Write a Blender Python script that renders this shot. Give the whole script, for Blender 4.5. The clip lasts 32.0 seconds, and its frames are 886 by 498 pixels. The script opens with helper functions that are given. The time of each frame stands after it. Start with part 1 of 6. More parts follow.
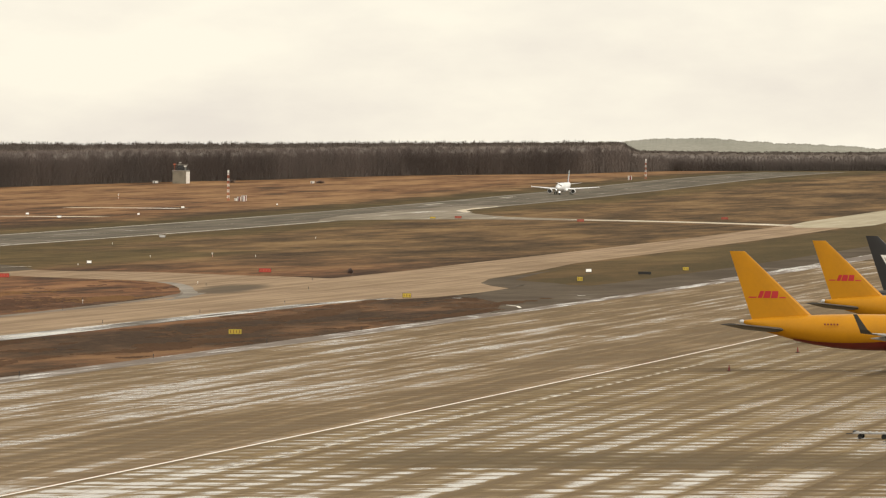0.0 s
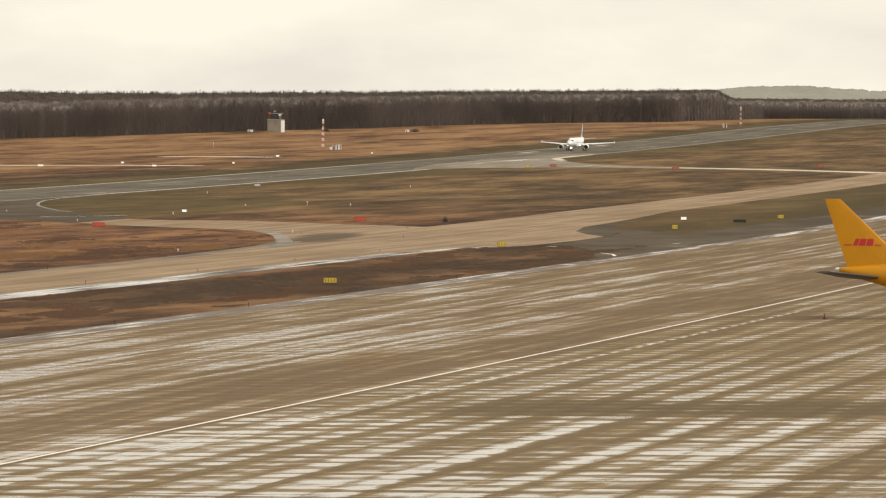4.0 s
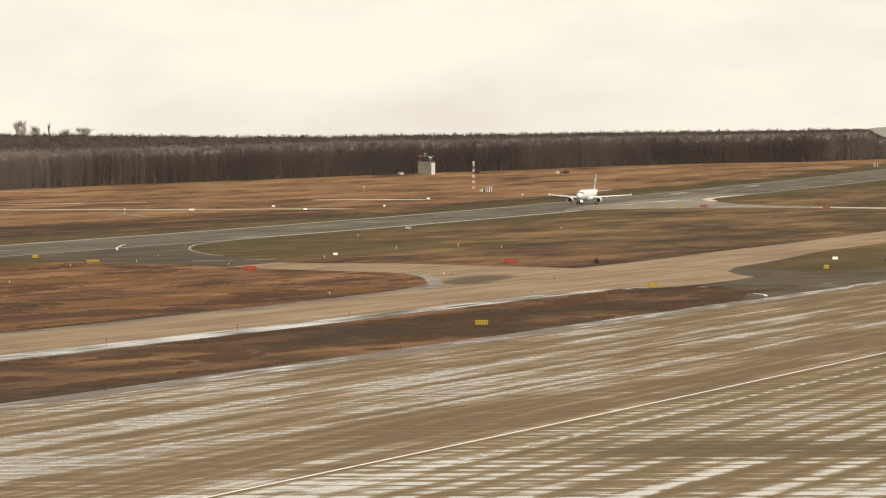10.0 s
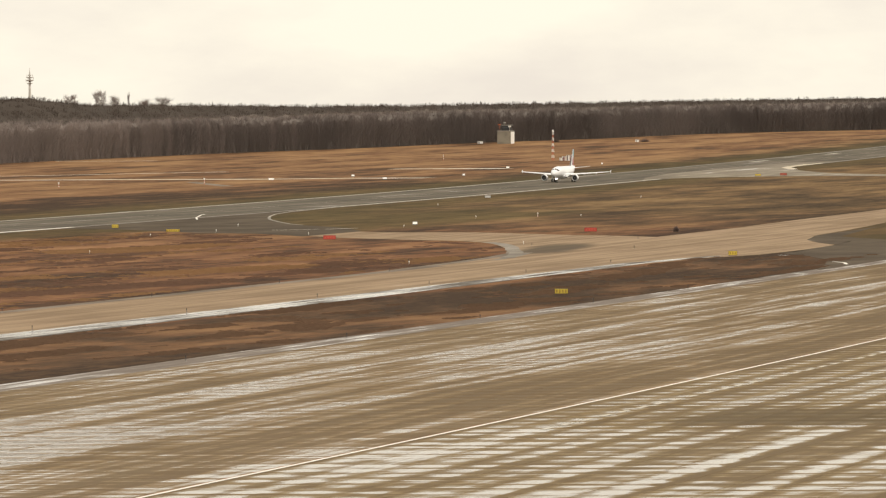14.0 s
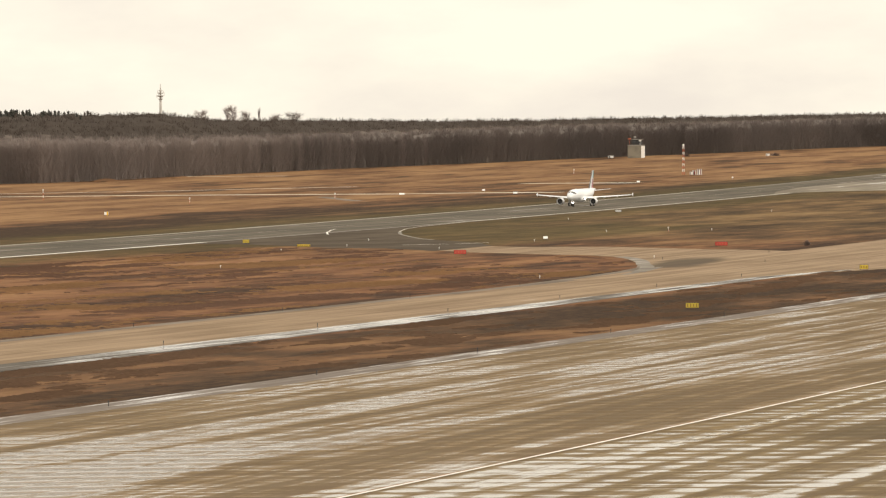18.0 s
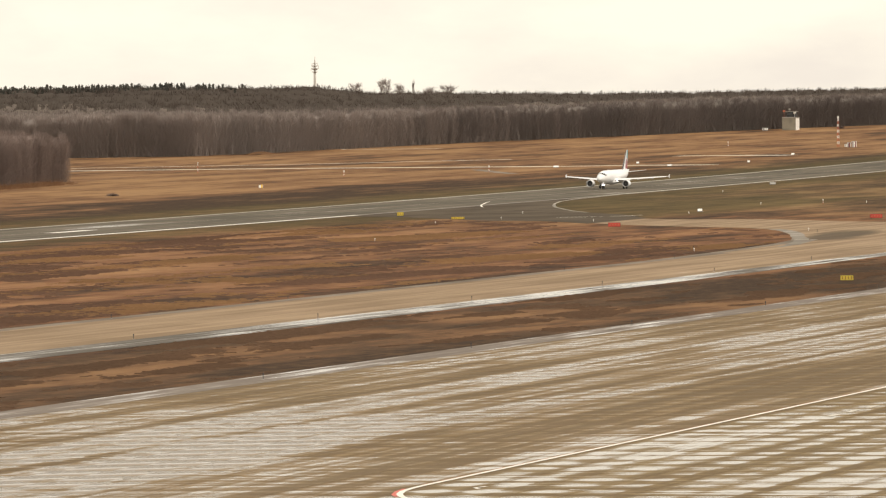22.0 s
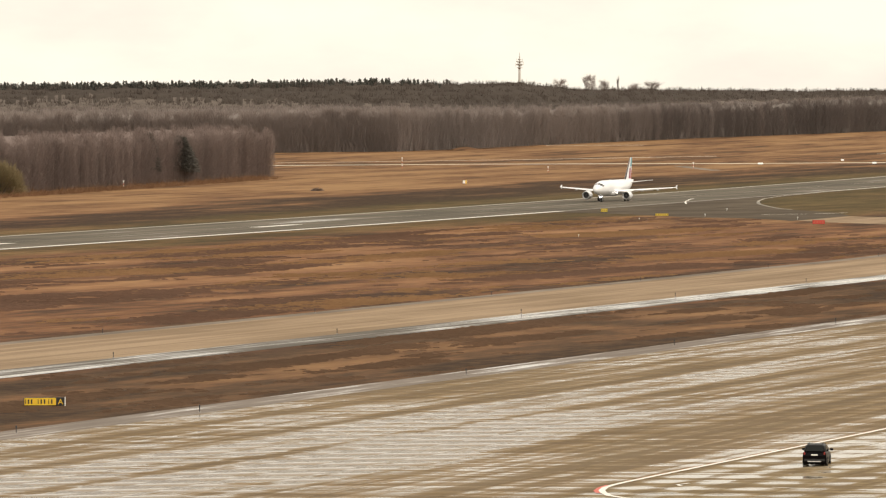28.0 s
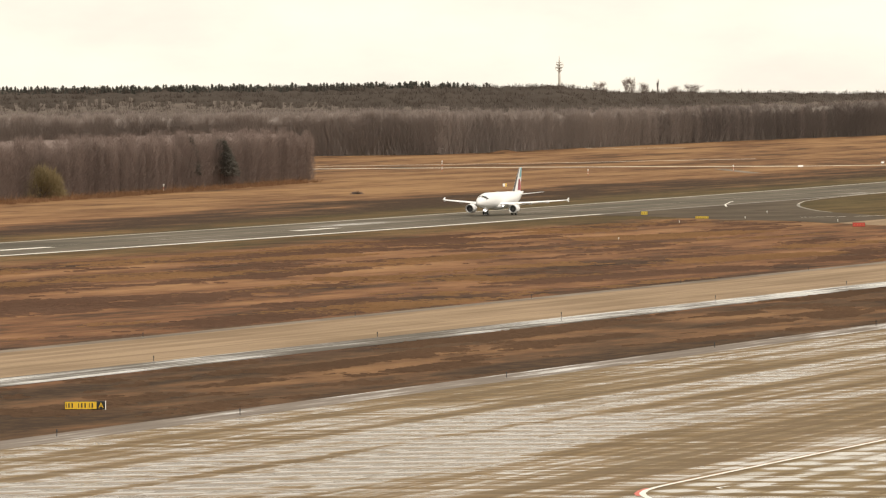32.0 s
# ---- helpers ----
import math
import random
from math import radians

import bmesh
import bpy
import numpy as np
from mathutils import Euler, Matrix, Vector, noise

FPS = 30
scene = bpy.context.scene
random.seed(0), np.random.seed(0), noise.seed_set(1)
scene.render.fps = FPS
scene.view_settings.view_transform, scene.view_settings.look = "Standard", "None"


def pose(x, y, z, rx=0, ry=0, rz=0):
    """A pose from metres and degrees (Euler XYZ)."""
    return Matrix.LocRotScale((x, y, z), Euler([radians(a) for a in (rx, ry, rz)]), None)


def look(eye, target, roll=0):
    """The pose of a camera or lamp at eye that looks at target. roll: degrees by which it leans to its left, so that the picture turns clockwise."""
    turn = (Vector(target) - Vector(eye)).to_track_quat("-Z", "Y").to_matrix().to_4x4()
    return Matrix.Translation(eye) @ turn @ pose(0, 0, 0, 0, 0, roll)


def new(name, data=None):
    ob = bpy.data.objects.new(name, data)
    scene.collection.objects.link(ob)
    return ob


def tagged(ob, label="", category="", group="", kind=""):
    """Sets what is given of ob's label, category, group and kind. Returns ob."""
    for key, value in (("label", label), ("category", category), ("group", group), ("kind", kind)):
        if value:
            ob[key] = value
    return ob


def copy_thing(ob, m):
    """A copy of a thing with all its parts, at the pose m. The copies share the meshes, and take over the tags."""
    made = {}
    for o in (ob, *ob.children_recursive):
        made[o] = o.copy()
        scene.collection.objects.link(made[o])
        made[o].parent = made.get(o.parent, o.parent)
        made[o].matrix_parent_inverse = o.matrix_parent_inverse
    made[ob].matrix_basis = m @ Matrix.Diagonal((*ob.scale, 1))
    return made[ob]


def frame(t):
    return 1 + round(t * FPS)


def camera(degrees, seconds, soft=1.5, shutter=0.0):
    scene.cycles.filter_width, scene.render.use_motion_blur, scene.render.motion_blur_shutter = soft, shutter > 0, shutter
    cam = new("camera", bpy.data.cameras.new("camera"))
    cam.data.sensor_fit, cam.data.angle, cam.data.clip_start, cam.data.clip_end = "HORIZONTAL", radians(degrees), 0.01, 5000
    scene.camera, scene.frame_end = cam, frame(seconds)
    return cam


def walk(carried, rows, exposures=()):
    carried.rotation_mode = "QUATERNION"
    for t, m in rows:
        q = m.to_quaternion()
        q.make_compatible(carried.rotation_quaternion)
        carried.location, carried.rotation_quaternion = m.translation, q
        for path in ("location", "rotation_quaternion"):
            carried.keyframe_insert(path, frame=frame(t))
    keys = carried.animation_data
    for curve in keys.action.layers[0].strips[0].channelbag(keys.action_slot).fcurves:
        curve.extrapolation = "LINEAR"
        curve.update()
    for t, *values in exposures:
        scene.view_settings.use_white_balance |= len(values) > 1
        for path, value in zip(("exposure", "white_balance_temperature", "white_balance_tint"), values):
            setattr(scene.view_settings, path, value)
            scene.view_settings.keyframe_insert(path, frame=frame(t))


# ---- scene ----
# ---------------------------------------------------------------- camera
EYE = (0.0, 0.0, 24.7)
cam = camera(9.157, 32.0, soft=1.2)
# seconds, heading left of the runway's line, pitch, lean (degrees)
PAN = [
    (0.0, 11.163, -0.873, 0.58),
    (0.5, 11.650, -0.868, 0.40),
    (1.0, 11.887, -0.854, 0.49),
    (1.5, 11.952, -0.914, 0.45),
    (2.0, 11.974, -0.988, 0.57),
    (2.5, 11.968, -1.069, 0.62),
    (3.0, 11.992, -1.236, 0.44),
    (3.5, 12.087, -1.378, 0.41),
    (4.0, 12.141, -1.417, 0.46),
    (4.5, 12.127, -1.412, 0.48),
    (6.5, 12.228, -1.387, 0.19),
    (7.0, 12.402, -1.319, 0.05),
    (7.5, 12.537, -1.216, -0.07),
    (8.0, 12.796, -1.064, -0.18),
    (8.5, 12.997, -1.007, 0.03),
    (9.0, 13.333, -0.986, -0.02),
    (9.5, 13.559, -0.931, 0.13),
    (10.0, 13.708, -0.990, 0.03),
    (10.5, 14.015, -1.142, 0.02),
    (11.0, 14.148, -1.179, -0.07),
    (11.5, 14.183, -1.146, -0.09),
    (12.0, 14.260, -1.137, -0.06),
    (12.5, 14.349, -1.242, 0.03),
    (13.0, 14.390, -1.277, -0.08),
    (13.5, 14.458, -1.292, -0.04),
    (14.0, 14.533, -1.311, -0.12),
    (14.5, 14.736, -1.314, -0.23),
    (15.0, 15.005, -1.265, -0.04),
    (15.5, 15.169, -1.206, -0.23),
    (17.5, 15.714, -1.107, -0.25),
    (18.0, 15.885, -1.156, -0.26),
    (18.5, 16.150, -1.162, -0.33),
    (19.0, 16.463, -1.113, -0.34),
    (19.5, 16.633, -1.093, -0.38),
    (20.0, 16.780, -1.167, -0.43),
    (20.5, 16.925, -1.201, -0.26),
    (21.0, 17.033, -1.227, -0.28),
    (21.5, 17.215, -1.302, -0.37),
    (22.0, 17.484, -1.431, -0.34),
    (22.5, 17.742, -1.439, -0.34),
    (23.0, 17.910, -1.358, -0.32),
    (23.5, 17.998, -1.311, -0.33),
    (24.0, 18.177, -1.320, -0.36),
    (24.5, 18.420, -1.304, -0.24),
    (25.0, 18.611, -1.221, -0.19),
    (25.5, 18.835, -1.155, -0.15),
    (27.5, 19.443, -1.207, -0.09),
    (28.0, 19.594, -1.466, -0.06),
    (28.5, 19.488, -1.530, 0.02),
    (29.0, 19.543, -1.491, -0.20),
    (29.5, 19.766, -1.406, -0.26),
    (30.0, 19.912, -1.306, -0.25),
    (30.5, 19.925, -1.219, -0.18),
    (31.0, 19.860, -1.250, -0.19),
    (31.5, 19.841, -1.371, -0.15),
    (32.0, 20.009, -1.432, -0.17),]


def sight(az, pitch, lean):
    a, p = radians(az), radians(pitch)
    way = Vector((math.cos(a) * math.cos(p), math.sin(a) * math.cos(p), math.sin(p)))
    return look(EYE, Vector(EYE) + way * 100, lean)


walk(cam, [(t, sight(a, p, r)) for t, a, p, r in PAN], [(0, 0.02, 6600, 12), (7, 0.03, 6600, 12), (13, 0.06, 6650, 12.5), (20, 0.13, 6700, 13), (25, 0.17, 6700, 13), (32, 0.20, 6700, 13)])

# ---------------------------------------------------------------- world and sun
SUN_AZ, SUN_EL = -122.0, 46.0
world = bpy.data.worlds.new("sky")
scene.world = world
world.use_nodes = True
nt = world.node_tree
nt.nodes.clear()
w_out = nt.nodes.new("ShaderNodeOutputWorld")
w_bg = nt.nodes.new("ShaderNodeBackground")
w_sky = nt.nodes.new("ShaderNodeTexSky")
w_sky.sky_type = 'NISHITA'
w_sky.sun_disc = False
w_sky.sun_elevation = radians(SUN_EL)
w_sky.sun_rotation = radians(90 - SUN_AZ)
w_dim = nt.nodes.new("ShaderNodeVectorMath")
w_dim.operation = 'SCALE'
w_dim.inputs[3].default_value = 0.09
w_tc = nt.nodes.new("ShaderNodeTexCoord")
w_map = nt.nodes.new("ShaderNodeMapping")
w_map.inputs["Scale"].default_value = (9.0, 9.0, 26.0)
w_no = nt.nodes.new("ShaderNodeTexNoise")
w_no.inputs["Scale"].default_value = 1.6
w_no.inputs["Detail"].default_value = 7.0
w_no.inputs["Roughness"].default_value = 0.55
w_ra = nt.nodes.new("ShaderNodeValToRGB")
w_ra.color_ramp.elements[0].position = 0.32
w_ra.color_ramp.elements[0].color = (0.88, 0.825, 0.73, 1)
w_ra.color_ramp.elements[1].position = 0.60
w_ra.color_ramp.elements[1].color = (1.06, 1.01, 0.85, 1)
w_mix = nt.nodes.new("ShaderNodeMixRGB")
w_mix.inputs[0].default_value = 0.88
nt.links.new(w_tc.outputs["Generated"], w_map.inputs[0])
nt.links.new(w_map.outputs[0], w_no.inputs["Vector"])
nt.links.new(w_no.outputs[0], w_ra.inputs[0])
nt.links.new(w_sky.outputs[0], w_dim.inputs[0])
nt.links.new(w_dim.outputs[0], w_mix.inputs[1])
nt.links.new(w_ra.outputs[0], w_mix.inputs[2])
nt.links.new(w_mix.outputs[0], w_bg.inputs[0])
w_bg.inputs[1].default_value = 1.0
nt.links.new(w_bg.outputs[0], w_out.inputs[0])

sun = new("sun", bpy.data.lights.new("sun", 'SUN'))
sun.data.energy = 1.5
sun.data.angle = radians(12)
sun.data.color = (1.0, 0.91, 0.75)
sa, se = radians(SUN_AZ), radians(SUN_EL)
sun.matrix_world = look((math.cos(sa) * math.cos(se) * 900, math.sin(sa) * math.cos(se) * 900, math.sin(se) * 900), (0, 0, 0))

# ---------------------------------------------------------------- materials


class Mat:
    """A node material with short ways to add nodes."""

    def __init__(self, name, rough=0.7, metal=0.0, color=(0.5, 0.5, 0.5)):
        self.m = bpy.data.materials.new(name)
        self.m.use_nodes = True
        self.t = self.m.node_tree
        self.b = self.t.nodes["Principled BSDF"]
        self.b.inputs["Roughness"].default_value = rough
        self.b.inputs["Metallic"].default_value = metal
        self.b.inputs["Base Color"].default_value = (*color, 1)
        self.pos = None

    def node(self, kind):
        return self.t.nodes.new(kind)

    def link(self, a, b):
        self.t.links.new(a, b)

    def where(self, local=False):
        if local:
            return self.node("ShaderNodeTexCoord").outputs["Object"]
        if self.pos is None:
            self.pos = self.node("ShaderNodeNewGeometry").outputs["Position"]
        return self.pos

    def noise(self, scale=(1, 1, 1), detail=4.0, rough=0.55, local=False, shift=0.0):
        mp = self.node("ShaderNodeMapping")
        mp.inputs["Scale"].default_value = scale
        mp.inputs["Location"].default_value = (shift, shift * 0.7, 0)
        self.link(self.where(local), mp.inputs[0])
        n = self.node("ShaderNodeTexNoise")
        n.inputs["Scale"].default_value = 1.0
        n.inputs["Detail"].default_value = detail
        n.inputs["Roughness"].default_value = rough
        self.link(mp.outputs[0], n.inputs["Vector"])
        return n.outputs[0]

    def ramp(self, v, a, b, ca=0.0, cb=1.0):
        r = self.node("ShaderNodeMapRange")
        r.interpolation_type = 'SMOOTHSTEP'
        for i, x in enumerate((a, b, ca, cb)):
            r.inputs[i + 1].default_value = x
        self.link(v, r.inputs[0])
        return r.outputs[0]

    def profile(self, v, lo, hi, stops):
        """A value along v between lo and hi, by stops of (place, value)."""
        r = self.node("ShaderNodeValToRGB")
        e = r.color_ramp.elements
        while len(e) < len(stops):
            e.new(0.5)
        for k, (p, c) in zip(e, stops):
            k.position = (p - lo) / (hi - lo)
            k.color = (c, c, c, 1)
        f = self.node("ShaderNodeMapRange")
        f.inputs[1].default_value, f.inputs[2].default_value = lo, hi
        self.link(v, f.inputs[0])
        self.link(f.outputs[0], r.inputs[0])
        return r.outputs[0]

    def math(self, op, a, b=None, clamp=False):
        n = self.node("ShaderNodeMath")
        n.operation = op
        n.use_clamp = clamp
        for i, x in enumerate((a, b)):
            if x is None:
                continue
            if isinstance(x, (int, float)):
                n.inputs[i].default_value = x
            else:
                self.link(x, n.inputs[i])
        return n.outputs[0]

    def mix(self, f, a, b):
        n = self.node("ShaderNodeMixRGB")
        for i, x in enumerate((f, a, b)):
            if isinstance(x, (int, float)):
                n.inputs[i].default_value = x
            elif isinstance(x, tuple):
                n.inputs[i].default_value = (*x, 1)
            else:
                self.link(x, n.inputs[i])
        return n.outputs[0]

    def color(self, c):
        self.link(c, self.b.inputs["Base Color"])
        return self

    def roughness(self, r):
        self.link(r, self.b.inputs["Roughness"])
        return self

    def bump(self, h, dist=0.02, strength=0.5):
        n = self.node("ShaderNodeBump")
        n.inputs["Distance"].default_value = dist
        n.inputs["Strength"].default_value = strength
        self.link(h, n.inputs["Height"])
        self.link(n.outputs[0], self.b.inputs["Normal"])
        return self


def paint(name, color, rough=0.45, metal=0.0, dirt=0.18, scale=0.8):
    """Painted or plain surface with soft dirt at two scales."""
    m = Mat(name, rough, metal, color)
    a = m.noise((scale,) * 3, 5, local=True)
    b = m.noise((scale * 9,) * 3, 3, local=True)
    f = m.math('MULTIPLY', m.ramp(m.math('ADD', a, m.math('MULTIPLY', b, 0.4)), 0.55, 0.95), dirt)
    m.color(m.mix(f, color, tuple(c * 0.35 + 0.02 for c in color)))
    m.roughness(m.ramp(b, 0.3, 0.7, rough * 0.85, min(1, rough * 1.2)))
    return m.m


def grass_material():
    """Winter heath: patches of rust, straw and dark brown at several scales, with mown olive margins."""
    m = Mat("dry_grass", 0.95)
    sep = m.node("ShaderNodeSeparateXYZ")
    m.link(m.where(), sep.inputs[0])
    x, y = sep.outputs[0], sep.outputs[1]

    def zone(v, a, b, c, d, k=1.0):
        return m.math('MULTIPLY', m.math('MULTIPLY', m.ramp(v, a, b), m.ramp(v, d, c)), k)

    def add(*vs):
        out = vs[0]
        for v in vs[1:]:
            out = m.math('ADD', out, v)
        return out

    def times(a, b):
        return m.math('MULTIPLY', a, b)

    big = m.noise((0.0085, 0.030, 0.01), 3, 0.55)
    mid = m.noise((0.028, 0.095, 0.03), 5, 0.66, shift=40)
    tuft = m.noise((0.10, 0.42, 0.1), 5, 0.70, shift=70)
    small = m.noise((0.45, 0.6, 0.3), 5, 0.65)
    wob = m.math('SUBTRACT', m.noise((0.012, 0.03, 0.02), 4, 0.6, shift=27), 0.5)
    v = add(times(big, 0.70), times(mid, 0.56), times(tuft, 0.22), -0.245)
    yw, xw = add(y, times(wob, 60.0)), add(x, times(wob, 300.0))
    # lie of the tones: darker verge and taxiway side, pale straw towards the woods
    bias = add(m.ramp(y, 206, 200, 0, -0.085), zone(yw, 240, 244, 256, 270, -0.05), zone(yw, 330, 350, 385, 405, 0.03), times(zone(x, 1700, 2100, 3600, 3700), zone(yw, 486, 490, 512, 530, -0.13)))
    bias = add(bias, times(zone(add(y, times(wob, 30.0)), 503, 513, 552, 580, -0.115), m.ramp(xw, 2050, 1950)), times(zone(add(y, times(wob, 30.0)), 505, 515, 540, 565, -0.05), m.ramp(xw, 1700, 1500)), times(zone(yw, 570, 600, 1100, 1200, 0.10), m.ramp(xw, 2200, 2000)))
    bias = add(bias, times(zone(add(y, times(wob, 30.0)), 540, 558, 588, 604, -0.10), zone(x, 1430, 1560, 1730, 1860)))
    bias = add(bias, times(m.ramp(xw, 1150, 1350), zone(y, 258, 270, 430, 436, -0.025)))
    bias = add(bias, times(m.ramp(xw, 2150, 2380), zone(yw, 500, 530, 1100, 1200, 0.075)))
    v = add(v, bias)
    ramp = m.node("ShaderNodeValToRGB")
    e = ramp.color_ramp.elements
    tones = ((0.36, (0.046, 0.028, 0.021)), (0.43, (0.088, 0.049, 0.032)), (0.49, (0.155, 0.077, 0.043)), (0.57, (0.232, 0.120, 0.063)), (0.70, (0.330, 0.190, 0.097)))
    while len(e) < len(tones):
        e.new(0.5)
    for k, (p, c) in zip(e, tones):
        k.position, k.color = p, (*c, 1)
    m.link(v, ramp.inputs[0])
    c = ramp.outputs[0]
    # duller, browner grass away from the heath
    dull = m.node("ShaderNodeValToRGB")
    e = dull.color_ramp.elements
    tones = ((0.34, (0.052, 0.038, 0.023)), (0.44, (0.092, 0.066, 0.037)), (0.53, (0.146, 0.102, 0.053)), (0.68, (0.250, 0.176, 0.088)))
    while len(e) < len(tones):
        e.new(0.5)
    for k, (p, q) in zip(e, tones):
        k.position, k.color = p, (*q, 1)
    m.link(v, dull.inputs[0])
    c = m.mix(m.math('MAXIMUM', times(m.ramp(xw, 1080, 1500), m.ramp(y, 560, 500, 0.25, 0.75)), m.ramp(y, 206, 200, 0, 0.3)), c, dull.outputs[0])
    # mown margins along the runway, the exits and the far apron edge
    olive = m.mix(m.ramp(mid, 0.36, 0.62), (0.060, 0.050, 0.023), (0.096, 0.077, 0.035))
    c = m.mix(m.math('MULTIPLY', zone(yw, 396, 422, 500, 526), m.ramp(tuft, 0.35, 0.6, 0.9, 0.55)), c, olive)
    c = m.mix(times(zone(xw, 1240, 1300, 1420, 1560), zone(y, 330, 345, 400, 440, 0.75)), c, olive)
    verge = times(m.ramp(x, 1000, 1100), m.ramp(y, 232, 222))
    c = m.mix(times(verge, 0.7), c, (0.078, 0.064, 0.030))
    c = m.mix(m.ramp(small, 0.4, 0.7, 0.0, 0.22), c, (0.20, 0.125, 0.062))
    m.color(c)
    m.b.inputs["Specular IOR Level"].default_value = 0.04
    m.bump(small, 0.25, 0.6)
    return m.m


def concrete_material():
    """Apron slabs: grey-tan concrete, dirty lanes along the apron and a film of water lying unevenly on the slabs."""
    m = Mat("wet_concrete", 0.6)
    sep = m.node("ShaderNodeSeparateXYZ")
    m.link(m.where(), sep.inputs[0])
    x, y = sep.outputs[0], sep.outputs[1]

    def zone(v, a, b, c, d, k=1.0):
        return m.math('MULTIPLY', m.math('MULTIPLY', m.ramp(v, a, b), m.ramp(v, d, c)), k)

    def add(*vs):
        out = vs[0]
        for v in vs[1:]:
            out = m.math('ADD', out, v)
        return out

    def times(a, b):
        return m.math('MULTIPLY', a, b)

    drift = m.math('SUBTRACT', m.noise((0.05, 0.09, 0.1), 4, 0.65, shift=71), 0.5)
    fx = m.math('FRACT', m.math('DIVIDE', x, SLAB_X))
    fy = m.math('FRACT', add(m.math('DIVIDE', m.math('SUBTRACT', y, SLAB_Y0), SLAB_Y), times(drift, 0.35)))
    row = times(m.ramp(fx, 0.02, 0.5), m.ramp(fx, 1.0, 0.6))
    cell = times(row, times(m.ramp(fy, 0.02, 0.42), m.ramp(fy, 1.02, 0.62)))
    sweep = m.noise((0.55, 0.035, 0.1), 4, 0.62, shift=33)
    hair = m.noise((1.5, 0.10, 0.1), 3, 0.6, shift=5)
    patch = m.noise((0.016, 0.05, 0.1), 4, 0.6, shift=21)
    lane = m.noise((0.016, 0.50, 0.1), 4, 0.62, shift=9)
    broad = m.noise((0.010, 0.14, 0.1), 3, 0.55, shift=61)
    grit = m.noise((3.0, 3.0, 3.0), 4, 0.6)
    isl = m.math('FRACT', add(m.node("ShaderNodeNewGeometry").outputs["Random Per Island"], m.node("ShaderNodeObjectInfo").outputs["Random"]))
    inner = m.ramp(y, 103.6, 102.9)
    outer = m.math('SUBTRACT', 1.0, inner)
    near = m.ramp(add(x, times(drift, 60.0)), 440, 372)
    # the taxi lane: a dry dark strip, thin lines of water and a broad wet strip
    yw = add(y, times(drift, 3.0))
    wo = m.math('SUBTRACT', m.profile(yw, 102, 166, LANES), m.math('MULTIPLY', m.math('SUBTRACT', 1.0, near), 0.05))
    wo = add(wo, times(zone(add(y, times(drift, 14.0)), 123, 128, 134, 136.2, 0.55), near), times(zone(add(y, times(drift, 10.0)), 135.5, 137, 142, 150, 0.34), near))
    wo = add(wo, times(zone(x, 432.2, 432.9, 433.3, 434.1), zone(y, 110, 114, 128, 134, 0.4)), times(row, 0.05), m.ramp(x, 560, 900, 0, -0.21), m.ramp(x, 480, 400, 0, 0.05))
    # the stands: water on every slab, a wet lane, a dry stained strip
    wi = add(m.ramp(x, 470, 640, 0, -0.08), times(cell, m.ramp(x, 380, 620, 0.58, 0.36)), m.ramp(x, 410, 398, 0.12, 0.22))
    wi = add(wi, times(zone(yw, 95.4, 95.9, 96.4, 97.0), zone(x, 330, 352, 415, 450, 0.36)))
    # lanes between the long joints: water at the lower side of each, dry at the other
    fl = m.math('FRACT', add(m.math('DIVIDE', m.math('SUBTRACT', y, 65.2), 7.75), times(drift, 0.12)))
    wi = add(wi, m.profile(fl, 0, 1, [(0.0, 0.27), (0.03, 0.54), (0.12, 0.63), (0.24, 0.56), (0.45, 0.49), (0.72, 0.42), (0.90, 0.28), (1.0, 0.22)]), -0.46)
    wi = add(wi, times(zone(add(y, times(drift, 1.2)), 73.7, 74.1, 75.6, 77.4), zone(x, 326, 334, 402, 406, 0.24)), times(zone(add(y, times(drift, 2.0)), 66.5, 68.0, 73.2, 73.8), zone(x, 322, 333, 398, 404, -0.22)))
    stain = times(zone(add(x, times(drift, 16.0)), 409, 413, 426, 441), m.ramp(add(y, times(drift, 12.0)), 94, 84))
    wi = add(wi, times(stain, -0.40), zone(y, 61.5, 62.3, 63.2, 64.4, -0.10))
    wi = add(wi, times(zone(x, 401.6, 402.2, 402.8, 403.6), zone(y, 44, 46, 65, 67, 0.5)), times(zone(x, 406.6, 407.3, 408.2, 409), zone(y, 72, 74, 82, 84, 0.5)),
             times(zone(x, 330.4, 331.4, 333.2, 334), zone(y, 40, 44, 71, 74, 0.5)))
    w = add(times(wi, inner), times(wo, outer))
    w = add(w, m.ramp(x, 405, 325, 0, 0.10))
    w = add(w, times(near, m.ramp(hair, 0.36, 0.64, -0.10, 0.05)), times(near, m.ramp(sweep, 0.36, 0.64, -0.14, 0.08)))
    w = add(w, m.ramp(sweep, 0.36, 0.64, -0.15, 0.15), m.ramp(hair, 0.34, 0.66, -0.08, 0.08), m.ramp(patch, 0.3, 0.7, -0.18, 0.18), times(add(m.ramp(lane, 0.36, 0.64, -0.26, 0.26), m.ramp(broad, 0.34, 0.66, -0.14, 0.14)), m.ramp(inner, 0, 1, 1.0, 0.5)), times(isl, 0.10))
    wet = m.ramp(w, 0.25, 0.96)
    dryness = m.ramp(w, 0.40, 0.02)
    c = m.mix(inner, (0.270, 0.194, 0.114), (0.268, 0.198, 0.108))
    c = m.mix(times(dryness, 0.75), c, (0.132, 0.091, 0.051))
    c = m.mix(m.ramp(lane, 0.56, 0.38, 0, 0.35), c, (0.165, 0.118, 0.074))
